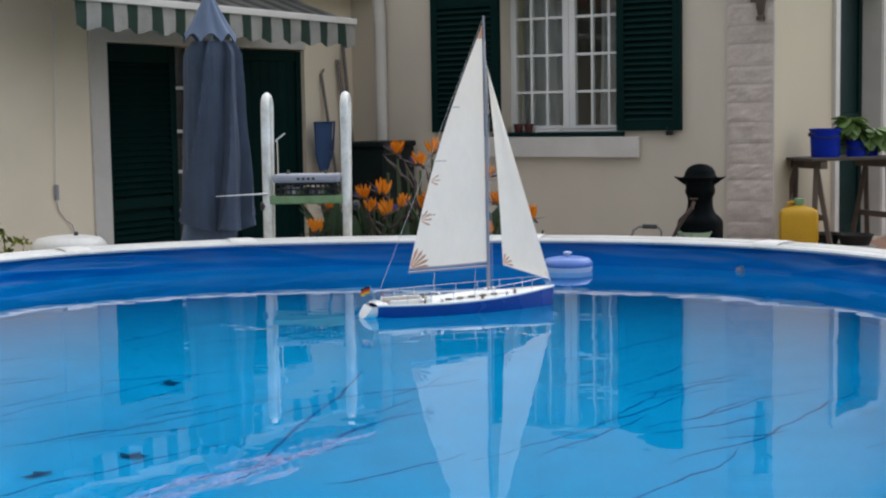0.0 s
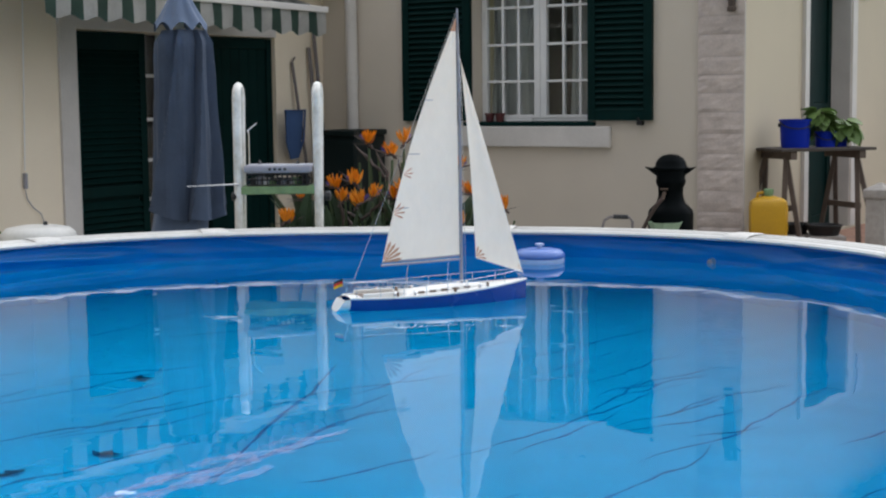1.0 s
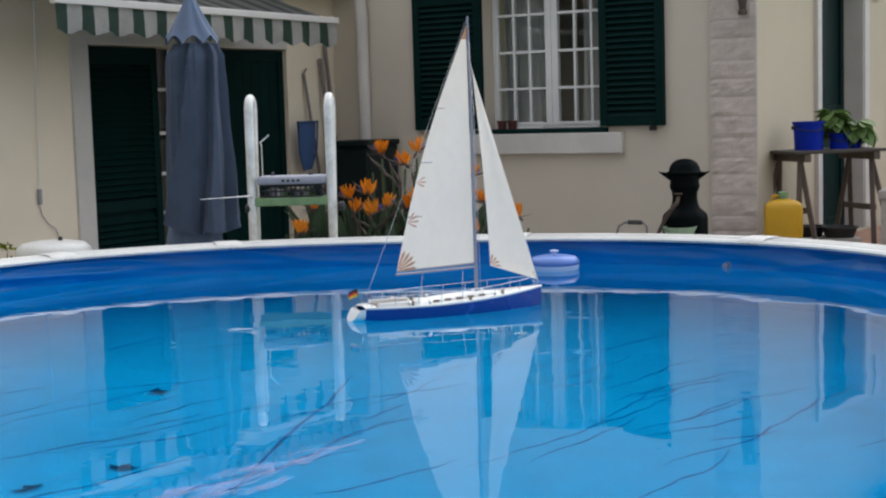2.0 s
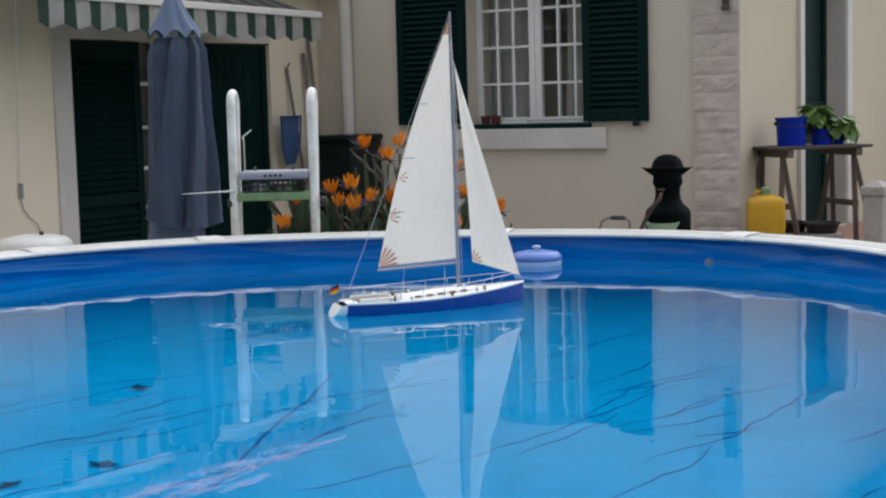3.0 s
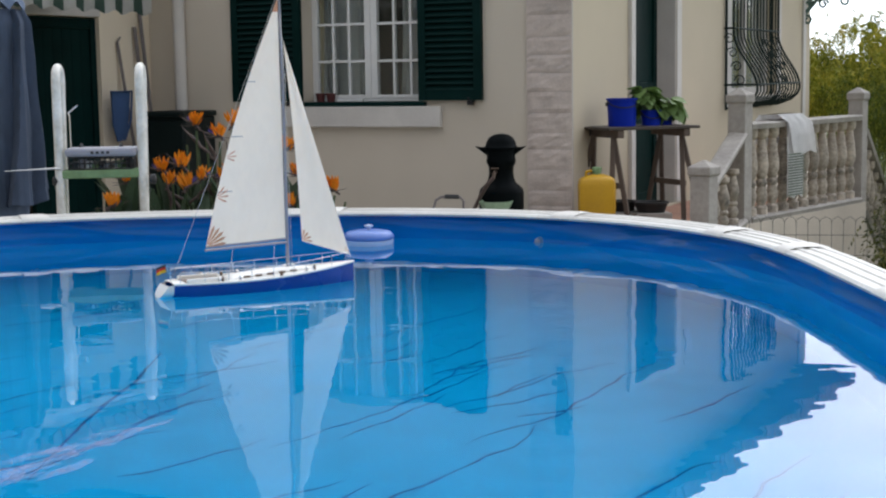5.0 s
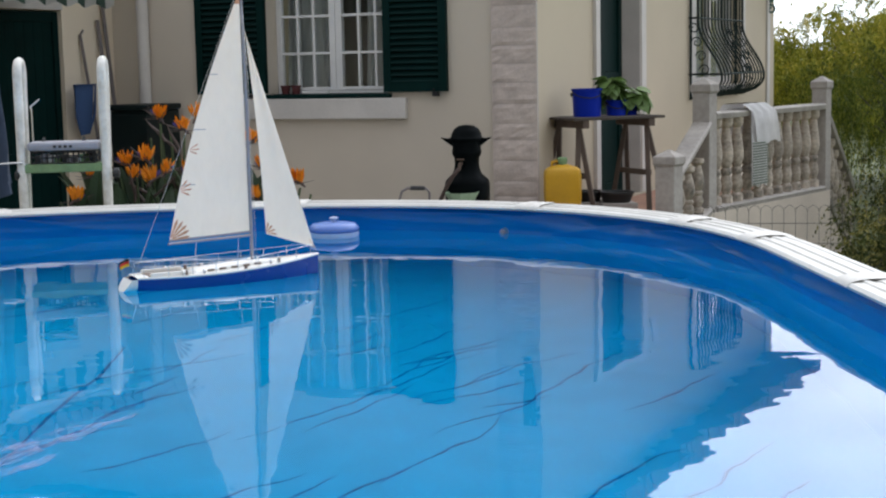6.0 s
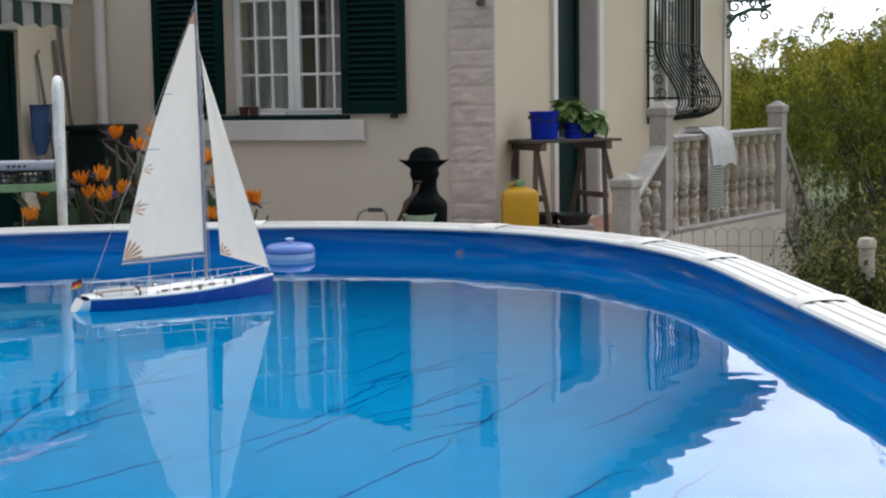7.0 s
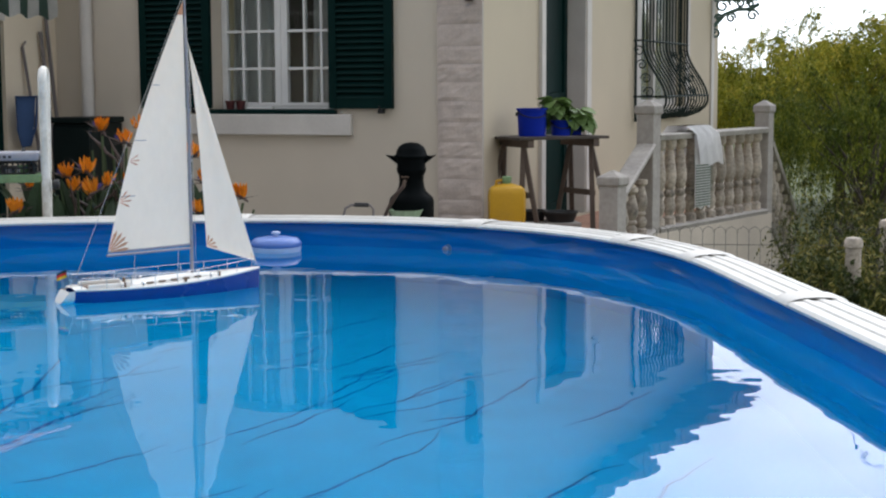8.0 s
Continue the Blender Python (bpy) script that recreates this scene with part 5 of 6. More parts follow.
for k, (x, z, a) in enumerate(HEADS):
    y = rng.uniform(-0.22, 0.18)
    stalk((x * 0.72, y * 0.6, 0), (x, y, z - 0.03), 0.010)
    for j in range(5):
        dx, dz = rng.uniform(-0.10, 0.10), rng.uniform(0.06, 0.34)
        stalk((x * 0.72 + dx * 0.5, y * 0.6, 0), (x + dx, y + rng.uniform(-0.05, 0.05), z - dz), 0.009)
        if j < 2:
            bud = new("bud", spathe_mesh)
            bud.parent = plant
            bud.matrix_basis = pose(x + dx, y, z - dz, rng.uniform(-20, 20), rng.uniform(-50, -5), rng.uniform(0, 360))
    fl = new("flower", spathe_mesh)
    fl.parent = plant
    fl.matrix_basis = pose(x, y, z, rng.uniform(-8, 8), rng.uniform(-14, 6), a + rng.uniform(-20, 20))
    fl.scale = Vector((1, 1, 1)) * rng.uniform(0.74, 0.96)
    fl["label"] = "orange and violet flower head"
    for j in range(20):
        pt = new("petal", petal_mesh)
        pt.parent = fl
        pt.matrix_basis = pose(-0.012 + 0.003 * j, rng.uniform(-0.012, 0.012), 0.006 + rng.uniform(-0.01, 0.015), rng.uniform(-15, 15), -20 + 2.2 * j + rng.uniform(-8, 8), rng.uniform(-40, 40))
        pt.scale = Vector((1, 1, 1)) * rng.uniform(0.55, 1.0)
    for j in range(6):
        br = new("bract", spathe_mesh)
        br.parent = fl
        br.matrix_basis = pose(0.0, 0, -0.005, 0, rng.uniform(-50, 15), rng.uniform(-70, 70) + 180 * (j == 2))
        br.scale = Vector((1.1, 0.38, 0.38)) * rng.uniform(0.6, 1.1)
    for j in range(2):
        pt = new("petal", tongue_mesh)
        pt.parent = fl
        pt.matrix_basis = pose(0.03, 0, 0.015, rng.uniform(-10, 10), 50 + 12 * j, 0)

# ---- cast-iron fountain with tap, hose and bowl ----
fn = thing("garden_fountain", pose(1.12, 9.72, GROUND, 0, 0, -12), "black cast-iron garden fountain with brass tap", "fountain")
bm = bmesh.new()
lathe(bm, [(0.17, 0), (0.17, 0.10), (0.14, 0.13), (0.148, 0.80), (0.150, 0.985), (0.143, 1.012), (0.120, 1.035), (0.098, 1.055), (0.086, 1.085), (0.081, 1.12), (0.083, 1.16), (0.096, 1.185), (0.099, 1.205), (0.094, 1.22), (0.098, 1.285)], 32, square=0.28)
part("pillar", bm, IRON, fn, smooth=True)
bm = bmesh.new()
lathe(bm, [(0.100, 1.275), (0.112, 1.282), (0.112, 1.292), (0.103, 1.30), (0.098, 1.325), (0.080, 1.354), (0.050, 1.373), (0.01, 1.380)], 32)
part("dome", bm, IRON, fn, smooth=True)
for s in (-1, 1):
    bm = bmesh.new()
    v = [bm.verts.new((s * x, y, z)) for y in (-0.03, 0.03) for x, z in ((0.088, 1.235), (0.125, 1.262), (0.170, 1.297), (0.13, 1.290), (0.088, 1.295))]
    bm.faces.new(v[:5])
    bm.faces.new(v[5:][::-1])
    for i in range(5):
        bm.faces.new((v[i], v[(i + 1) % 5], v[5 + (i + 1) % 5], v[5 + i]))
    bmesh.ops.recalc_face_normals(bm, faces=bm.faces[:])
    part("ear", bm, IRON, fn)
bm = bmesh.new()
tube(bm, [(-0.03, -0.08, 1.13), (-0.03, -0.17, 1.13), (-0.035, -0.19, 1.09)], 0.012, 8)
tube(bm, [(-0.055, -0.13, 1.155), (-0.005, -0.13, 1.155)], 0.008, 6)
part("tap", bm, BRASS, fn, "old brass tap")
bm = bmesh.new()
tube(bm, [(-0.035, -0.19, 1.10), (-0.07, -0.20, 1.06), (-0.12, -0.19, 0.98), (-0.18, -0.18, 0.86), (-0.21, -0.17, 0.6)], 0.013, 8)
part("hose", bm, HOSE, fn, "reddish brown hose")
bm = bmesh.new()
lathe(bm, [(0.055, 0.83), (0.10, 0.915), (0.115, 0.945), (0.108, 0.945), (0.09, 0.91)], 10, at=(-0.02, -0.17, 0))
part("basin", bm, BOWL, fn, "pale green basin")
bm = boxes((-0.12, 0.10, -0.27, -0.04, 0.80, 0.83), bevel=0.005)
part("shelf", bm, IRON, fn)

# cart handle in front of the wall
cart = thing("hand_cart", pose(0.72, 9.2, GROUND), "small cart with grey bar and black grip", "cart")
bm = bmesh.new()
tube(bm, [(-0.10, 0.1, 0.1), (-0.09, 0, 0.94), (-0.075, 0, 0.99), (-0.04, 0, 1.01), (0.08, 0, 1.005), (0.10, 0, 0.98), (0.11, 0.1, 0.1)], 0.008, 8)
part("frame", bm, POLE, cart, smooth=True)
bm = bmesh.new()
tube(bm, [(-0.02, 0, 1.012), (0.07, 0, 1.008)], 0.014, 8)
part("grip", bm, BLACK, cart)
part("tray", boxes((-0.14, 0.14, 0.02, 0.34, 0.10, 0.26), bevel=0.01), POLE, cart)
bm = bmesh.new()
tube(bm, [(-0.17, 0.2, 0.08), (0.17, 0.2, 0.08)], 0.08, 14)
part("wheel", bm, BLACK, cart)
for x, w, h in ((0.02, 0.05, 0.005), (0.26, 0.07, 0.0)):
    bm = bmesh.new()
    lathe(bm, [(w * 0.9, 0), (w * 1.5, 0.94 + h), (w * 1.6, 0.955 + h), (w * 1.3, 0.965 + h), (0.01, 0.97 + h)], 14, at=(x, 8.75, GROUND))
    tagged(part("flower_pot", bm, BLACK, smooth=True), "tall dark planter standing against the house", "planter", "dark planters")

# ---- trestle table with bucket and pot plants ----
tb = thing("trestle_table", pose(2.19, 10.43, TERRACE, 0, 0, 19), "weathered wooden trestle table on the terrace", "table")
H = 0.370 - TERRACE
for k in range(4):
    part("plank", boxes((-0.372 + 0.005 * (k % 2), 0.372 - 0.006 * (k % 3), -0.24 + k * 0.12, -0.124 + k * 0.12, H - 0.02, H), bevel=0.003), WOOD_DARK, tb)
for sx in (-1, 1):
    x = sx * 0.27
    tr = part("trestle_bar", boxes((x - 0.025, x + 0.025, -0.23, 0.23, H - 0.075, H - 0.021), bevel=0.004), WOOD, tb)
    for sy in (-1, 1):
        for dx in (-0.05, 0.11):
            bm = bmesh.new()
            tube(bm, [(x + sx * dx, sy * 0.27, 0), (x + sx * 0.01, sy * 0.14, H - 0.06)], 0.022, 4)
            part("leg", bm, WOOD, tb)
    part("brace", boxes((x - 0.012, x + 0.012, -0.20, 0.20, 0.30, 0.34)), WOOD, tb)
TT = 0.371


def bucket(x, y, r, h, lab, name="bucket"):
    b = thing(name, pose(x, y, TT), lab, "bucket", "blue buckets")
    bm = bmesh.new()
    lathe(bm, [(r * 0.90, 0), (r * 0.98, h * 0.93), (r * 1.05, h * 0.935), (r * 1.05, h), (r * 0.93, h), (r * 0.78, 0.02)], 24)
    part("shell", bm, BUCKET, b, smooth=True)
    bm = bmesh.new()
    tube(bm, [(r * math.cos(a), -r * 0.9 * abs(math.sin(a)) - 0.008, h * 0.92 - 0.05 * abs(math.sin(a))) for a in [i * math.pi / 8 for i in range(9)]], 0.004, 6)
    part("bail", bm, BLACK, b)
    part("ear", boxes((-r * 1.10, -r * 0.96, -0.022, 0.012, h * 0.72, h * 0.86), bevel=0.004), BLACK, b)
    return b


bucket(2.065, 10.38, 0.108, 0.198, "bright blue plastic bucket on the trestle table")
bucket(2.29, 10.44, 0.075, 0.11, "small blue pot holding a leafy plant")
bucket(2.40, 10.50, 0.06, 0.09, "small blue pot beside a leafy plant")


def leafy(x, y, z, n, r, h, seed, lab):
    """A low pot plant: arching stems, each with a broad pointed leaf that hangs outwards."""
    rg = random.Random(seed)
    th = thing("pot_plant", pose(x, y, z), lab, "plant", "pot plants")
    src = None
    for i in range(n):
        a, t = i * 2.4 + rg.uniform(-0.4, 0.4), rg.uniform(0.1, 1) ** 0.7
        p = Vector((r * t * math.cos(a), r * t * math.sin(a) * 0.7, h * (1.0 - 0.75 * t * t) * rg.uniform(0.8, 1.1)))
        bm = bmesh.new()
        tube(bm, [(0, 0, 0), p * 0.5 + Vector((0, 0, h * 0.22)), p], 0.004, 5)
        part("stem", bm, STEM, th)
        m = Matrix.Translation(p) @ pose(0, 0, 0, 0, 0, math.degrees(a) + rg.uniform(-35, 35)) @ pose(0, 0, 0, rg.uniform(-30, 30), -25 + 75 * t + rg.uniform(-20, 20), 0)
        if src is None:
            bm = bmesh.new()
            sheet(bm, lambda u, v: Vector((0.115 * v, (u - 0.5) * 0.098 * math.sin(math.pi * min(0.985, v ** 0.8 * 0.93 + 0.05)) ** 0.8, -0.035 * v * v + 0.25 * abs(u - 0.5) * 0.07 * (1 - v))), 4, 6)
            src = part("leaf", bm, POTLEAF, th, m=m, smooth=True)
        else:
            twin(src, m)
    return th


leafy(2.235, 10.42, TT + 0.10, 34, 0.085, 0.165, 3, "leafy green plant growing from a blue pot")
leafy(2.425, 10.49, TT + 0.07, 36, 0.085, 0.13, 5, "bushy green pot plant on the table")

# yellow canister, black tubs beneath the table
can = thing("canister", pose(1.80, 9.92, TERRACE, 0, 0, -10), "yellow plastic canister with screw cap", "canister")
bm = bmesh.new()
lathe(bm, [(0.115, 0), (0.128, 0.015), (0.13, 0.03), (0.127, 0.18), (0.13, 0.19), (0.13, 0.35), (0.124, 0.385), (0.10, 0.405), (0.05, 0.42), (0.035, 0.425)], 28, square=0.55)
bmesh.ops.scale(bm, vec=(1, 0.72, 1), verts=bm.verts[:])
part("body", bm, YELLOW, can, smooth=True)
bm = bmesh.new()
lathe(bm, [(0.03, 0.42), (0.03, 0.44), (0.034, 0.442), (0.034, 0.468), (0.028, 0.472)], 16)
part("cap", bm, TREAD, can, "dull green screw cap", smooth=True)
bm = bmesh.new()
tube(bm, [(-0.075, 0, 0.40), (-0.07, 0, 0.44), (-0.03, 0, 0.447)], 0.011, 8)
part("handle", bm, YELLOW, can, smooth=True)
for x, y, w in ((2.08, 10.42, 0.10), (2.26, 10.30, 0.12)):
    bm = bmesh.new()
    lathe(bm, [(w * 0.8, 0), (w, 0.06), (w * 1.08, 0.065), (w * 1.08, 0.075), (w * 0.92, 0.075), (w * 0.75, 0.02)], 20)
    tagged(part("tub", bm, BLACK, m=pose(x, y, TERRACE + 0.12), smooth=True), "shallow black plastic tub under the table", "tub", "black tubs")
    tagged(part("stone_block", boxes((x - 0.13, x + 0.13, y - 0.11, y + 0.11, TERRACE, TERRACE + 0.119), bevel=0.008), CONCRETE), "low concrete block under a tub", "block", "concrete blocks")

# ---- white tub with a domed lid, shrub at the wing ----
wt2 = thing("plastic_bin", pose(-2.455, 7.62, GROUND), "white plastic bin with a domed lid", "bin")
bm = bmesh.new()
lathe(bm, [(0.15, 0), (0.17, 0.03), (0.185, 1.0), (0.19, 1.03)], 28)
part("body", bm, PVC, wt2, smooth=True)
bm = bmesh.new()
lathe(bm, [(0.20, 1.02), (0.20, 1.06), (0.192, 1.085), (0.165, 1.11), (0.10, 1.122), (0.01, 1.125)], 28)
part("lid", bm, PVC, wt2, smooth=True)
bm = bmesh.new()
lathe(bm, [(0.012, 1.12), (0.012, 1.14), (0.004, 1.145)], 8, at=(0.04, 0, 0))
part("knob", bm, BLACK, wt2)

# ---- chlorine float and return fitting ----
fl = thing("chlorine_float", pose(0.16, 6.60, 0), "blue round chlorine float at the pool wall", "float")
bm = bmesh.new()
lathe(bm, [(0.095, -0.03), (0.108, -0.01), (0.112, 0.012), (0.112, 0.02)], 32)
part("lower_ring", bm, FLOAT_PALE, fl, smooth=True)
bm = bmesh.new()
lathe(bm, [(0.110, 0.021), (0.114, 0.030), (0.112, 0.040), (0.098, 0.056), (0.060, 0.063), (0.02, 0.064)], 32)
part("dome", bm, FLOAT_BLUE, fl, smooth=True)
bm = bmesh.new()
lathe(bm, [(0.010, 0.062), (0.010, 0.075), (0.020, 0.077), (0.020, 0.085), (0.006, 0.088)], 14)
part("knob", bm, FLOAT_PALE, fl, smooth=True)
LINER_GREY = mat("fitting_grey", (0.11, 0.21, 0.32), 0.5)
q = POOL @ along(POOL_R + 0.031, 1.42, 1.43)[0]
inlet = thing("return_fitting", Matrix.Translation((q.x, q.y, 0.002)) @ pose(0, 0, 0, 90, 0, -38), "grey round water return fitting in the liner", "fitting")
bm = bmesh.new()
lathe(bm, [(0.032, -0.004), (0.032, 0.006), (0.030, 0.012), (0.018, 0.012), (0.016, 0.004)], 20)
part("flange", bm, LINER_GREY, inlet, smooth=True)
bm = bmesh.new()
lathe(bm, [(0.017, 0.003), (0.016, 0.012), (0.010, 0.018), (0.004, 0.018)], 14)
part("nozzle", bm, GREY_PLASTIC, inlet, smooth=True)

# ---- folds in the pool's floor, sediment ----
rng = random.Random(21)
for k in range(84):
    off = -1.9 + k * 0.0465 + rng.uniform(-0.05, 0.05)
    c0 = rng.uniform(-1.5, 1.2)
    ln = rng.uniform(0.22, 0.65) if k % 4 else rng.uniform(0.7, 1.3)
    ang = radians(47 + rng.uniform(-7, 7))
    ca, sa = math.cos(ang), math.sin(ang)
    pts, n = [], 30
    for i in range(n + 1):
        t = c0 + ln * i / n
        w = off + 0.05 * math.sin(t * 2.6 + k) + 0.07 * noise.noise(Vector((t * 2.5, k * 3.1, 0))) + 0.02 * noise.noise(Vector((t * 9, k * 1.7, 4)))
        x, y = t * ca - w * sa, t * sa + w * ca - 0.6
        if abs(x) < 1.9 and -2.8 < y < 1.6:
            pts.append((x, y, -0.998))
    if len(pts) > 4:
        bm = bmesh.new()
        m = len(pts)
        tube(bm, pts, [0.0010 + rng.uniform(0.0012, 0.0048) * math.sin(math.pi * i / (m - 1)) for i in range(m)], 6)
        part("liner_fold", bm, FOLD, pool, "darker blue fold of the liner")
bm = bmesh.new()
tube(bm, [(-0.22, -0.9, -0.998), (-0.18, -0.4, -0.997), (-0.11, 0.05, -0.997), (-0.09, 0.45, -0.997)], [0.002, 0.006, 0.006, 0.003], 8)
part("liner_fold", bm, FOLD, pool, "darker blue fold of the liner")
SED = mat("pale_sediment", (0.50, 0.52, 0.78), 0.95, var=0.2, spec=0.0)
sn, sl = SED.node_tree.nodes, SED.node_tree.links
s_co, s_map, s_n, s_sum, s_clear, s_mix = sn.new("ShaderNodeTexCoord"), sn.new("ShaderNodeMapping"), sn.new("ShaderNodeTexNoise"), sn.new("ShaderNodeMapRange"), sn.new("ShaderNodeBsdfTransparent"), sn.new("ShaderNodeMixShader")
s_map.inputs["Scale"].default_value = (5.0, 11.0, 1.0)
s_n.inputs["Scale"].default_value, s_n.inputs["Detail"].default_value, s_n.inputs["Roughness"].default_value = 1.6, 8, 0.68
s_sum.inputs["From Min"].default_value, s_sum.inputs["From Max"].default_value, s_sum.inputs["To Max"].default_value = 0.46, 0.72, 0.8
sl.new(s_co.outputs["Object"], s_map.inputs["Vector"])
sl.new(s_map.outputs["Vector"], s_n.inputs["Vector"])
sl.new(s_n.outputs["Fac"], s_sum.inputs["Value"])
sl.new(s_sum.outputs["Result"], s_mix.inputs[0])
sl.new(s_clear.outputs[0], s_mix.inputs[1])
sl.new(sn["Principled BSDF"].outputs[0], s_mix.inputs[2])
sl.new(s_mix.outputs[0], sn["Material Output"].inputs["Surface"])
for k, (along_it, side, size) in enumerate(((-0.10, 0.0, 0.30), (0.16, 0.01, 0.22), (0.36, 0.015, 0.13), (-0.32, -0.04, 0.26), (-0.05, -0.10, 0.16))):
    bm = bmesh.new()
    edge = [bm.verts.new((size * (0.8 + 0.35 * noise.noise(Vector((math.cos(a) * 1.7, math.sin(a) * 1.7, k * 5)))) * math.cos(a), 0.30 * size * (0.8 + 0.4 * noise.noise(Vector((math.cos(a) * 2.5, math.sin(a) * 2.5, k * 5 + 2)))) * math.sin(a), 0.0005 * k)) for a in [i * math.pi / 24 for i in range(48)]]
    bm.faces.new(edge)
    tagged(part("sediment", bm, SED, m=pose(-0.795, 4.038, -0.994, 0, 0, 46.5) @ pose(along_it, side, 0)), "thin pale sediment film on the pool floor", "sediment", "sediment patches")
for k, (x, y, turn) in enumerate(((-1.29, 4.97, 20), (-1.17, 4.08, 75), (-1.37, 3.9, 130))):
    bm = bmesh.new()
    for a in (0, 65, -50):
        sheet(bm, lambda u, v: Matrix.Rotation(radians(a), 3, "Z") @ Vector((0.055 * v, (u - 0.5) * 0.028 * math.sin(math.pi * min(0.97, v + 0.04)), 0.006 * math.sin(5 * v + a))), 3, 5)
    thicken(bm, 0.001)
    tagged(part("sunken_leaf", bm, SUNKEN, m=pose(x, y, -0.985, 0, 0, turn)), "dark rotting leaf lying on the pool floor", "leaf", "sunken leaves")

# ---- model yacht ----
boat = thing("model_yacht", pose(-0.248, 5.28, 0, 1, 0, 25), "model sailing yacht with blue hull and white sails", "model boat")
L = 0.71


def beam(s):
    """Half-width of the deck; s runs from the stern, 0, to the bow, 1."""
    return 0.097 * (0.50 + 0.50 * math.sin(min(1, s / 0.45) * math.pi / 2)) * (1 - max(0, (s - 0.38) / 0.62) ** 2.1) + 0.001


def sheer(s):
    return 0.040 + 0.020 * (s - 0.3) ** 2 * 2 + 0.008 * s


def station(s, n=9):
    b, top, keel = beam(s), sheer(s), -0.035 + 0.05 * max(0, s - 0.8) * 2 + 0.035 * max(0, 0.12 - s) / 0.12
    out = []
    for i in range(n):
        u = i / (n - 1)
        a = u * math.pi / 2
        out.append((b * math.cos(a) ** 0.55 if u < 1 else 0.0, keel + (top - keel) * (1 - math.sin(a) ** 0.8)))
    return out


bm = bmesh.new()
secs = []
NSEC = 28
for k in range(NSEC + 1):
    s = k / NSEC
    st = station(s)
    x = -L / 2 + L * s
    ring = [bm.verts.new((x, y, z)) for y, z in st]
    ring += [bm.verts.new((x, -y, z)) for y, z in reversed(st[:-1])]
    secs.append(ring)
for a, b in zip(secs, secs[1:]):
    for i in range(len(a) - 1):
        bm.faces.new((a[i], a[i + 1], b[i + 1], b[i]))
part("hull", bm, HULL_BLUE, boat, smooth=True)
# reverse transom, sloping out to the water
bm = bmesh.new()
st = [q for q in station(0.0) if q[1] > -0.004]
rim = [(y, z) for y, z in st] + [(-y, z) for y, z in reversed(st)]
hi = [bm.verts.new((-L / 2 + 0.0006, y, z)) for y, z in rim]
out = [bm.verts.new((-L / 2 - 0.045 * (1 - (z + 0.004) / 0.06) ** 0.7 - 0.004, y * 0.93, z * 0.96)) for y, z in rim]
for a in range(len(rim) - 1):
    bm.faces.new((hi[a], hi[a + 1], out[a + 1], out[a]))
half = len(rim) // 2
for a in range(half - 1):
    bm.faces.new((out[a], out[a + 1], out[-2 - a], out[-1 - a]))
bmesh.ops.recalc_face_normals(bm, faces=bm.faces[:])
part("transom", bm, GEL_WHITE, boat, "white sloping stern", smooth=True)
bm = bmesh.new()


def deckf(u, v):
    s = v
    b = beam(s) * 1.02
    y = (u - 0.5) * 2 * b
    return Vector((-L / 2 + L * s, y, sheer(s) + 0.001 + 0.006 * (1 - (2 * u - 1) ** 2)))


sheet(bm, deckf, 10, 30)
part("deck", bm, GEL_WHITE, boat, smooth=True)
bm = bmesh.new()
for sgn in (-1, 1):
    tube(bm, [(-L / 2 + L * k / 24, sgn * beam(k / 24), sheer(k / 24) + 0.003) for k in range(25)], 0.0045, 6)
part("gunwale", bm, GEL_WHITE, boat, smooth=True)
bm = bmesh.new()


def cabin(u, v):
    a = u * math.pi
    s = 0.30 + 0.45 * v
    k = math.sin(math.pi * min(1, max(0, v)) * 0.96 + 0.06) ** 0.35
    return Vector((-L / 2 + L * s, 0.05 * math.cos(a) * (1 - 0.45 * v) * 1.05, sheer(s) + 0.002 + 0.022 * k * math.sin(a) ** 0.6))


sheet(bm, cabin, 12, 16)
part("cabin", bm, GEL_WHITE, boat, smooth=True)
for k in range(5):
    s = 0.36 + k * 0.065
    for sgn in (-1, 1):
        w = 0.0515 * (1 - 0.45 * (s - 0.30) / 0.45)
        part("porthole", boxes((-L / 2 + L * s, -L / 2 + L * s + 0.026, sgn * w - 0.0025, sgn * w + 0.0025, sheer(s) + 0.008, sheer(s) + 0.015), bevel=0.002), DECK_DARK, boat)
part("cockpit", boxes((-0.31, -0.165, -0.042, 0.042, 0.044, 0.052), bevel=0.003), DECK_DARK, boat, "brown cockpit well")
for y in (0.046, -0.058):
    part("coaming", boxes((-0.31, -0.16, y, y + 0.012, 0.043, 0.062), bevel=0.003), GEL_WHITE, boat)
rng = random.Random(2)
for k in range(14):
    x = rng.uniform(-0.30, 0.20)
    y = rng.choice((-1, 1)) * rng.uniform(0.055, 0.075) * (1 - max(0, x) * 1.5)
    bm = bmesh.new()
    lathe(bm, [(0.006, 0), (0.005, 0.012), (0.007, 0.014), (0.003, 0.018)], 8, at=(x, y, sheer((x + L / 2) / L) + 0.003))
    part("winch", bm, (DECK_DARK, CHROME)[k % 2], boat)
for sgn in (-1, 1):
    bm = bmesh.new()
    tops = []
    for k in range(9):
        s = 0.03 + k * 0.117
        x, y, z = -L / 2 + L * s, sgn * beam(s) * 0.95, sheer(s)
        tube(bm, [(x, y, z), (x, y, z + 0.045)], 0.0013, 4)
        tops.append((x, y, z + 0.044))
    tube(bm, tops, 0.0008, 4)
    part("lifeline", bm, CHROME, boat)
bm = bmesh.new()
MX = 0.092
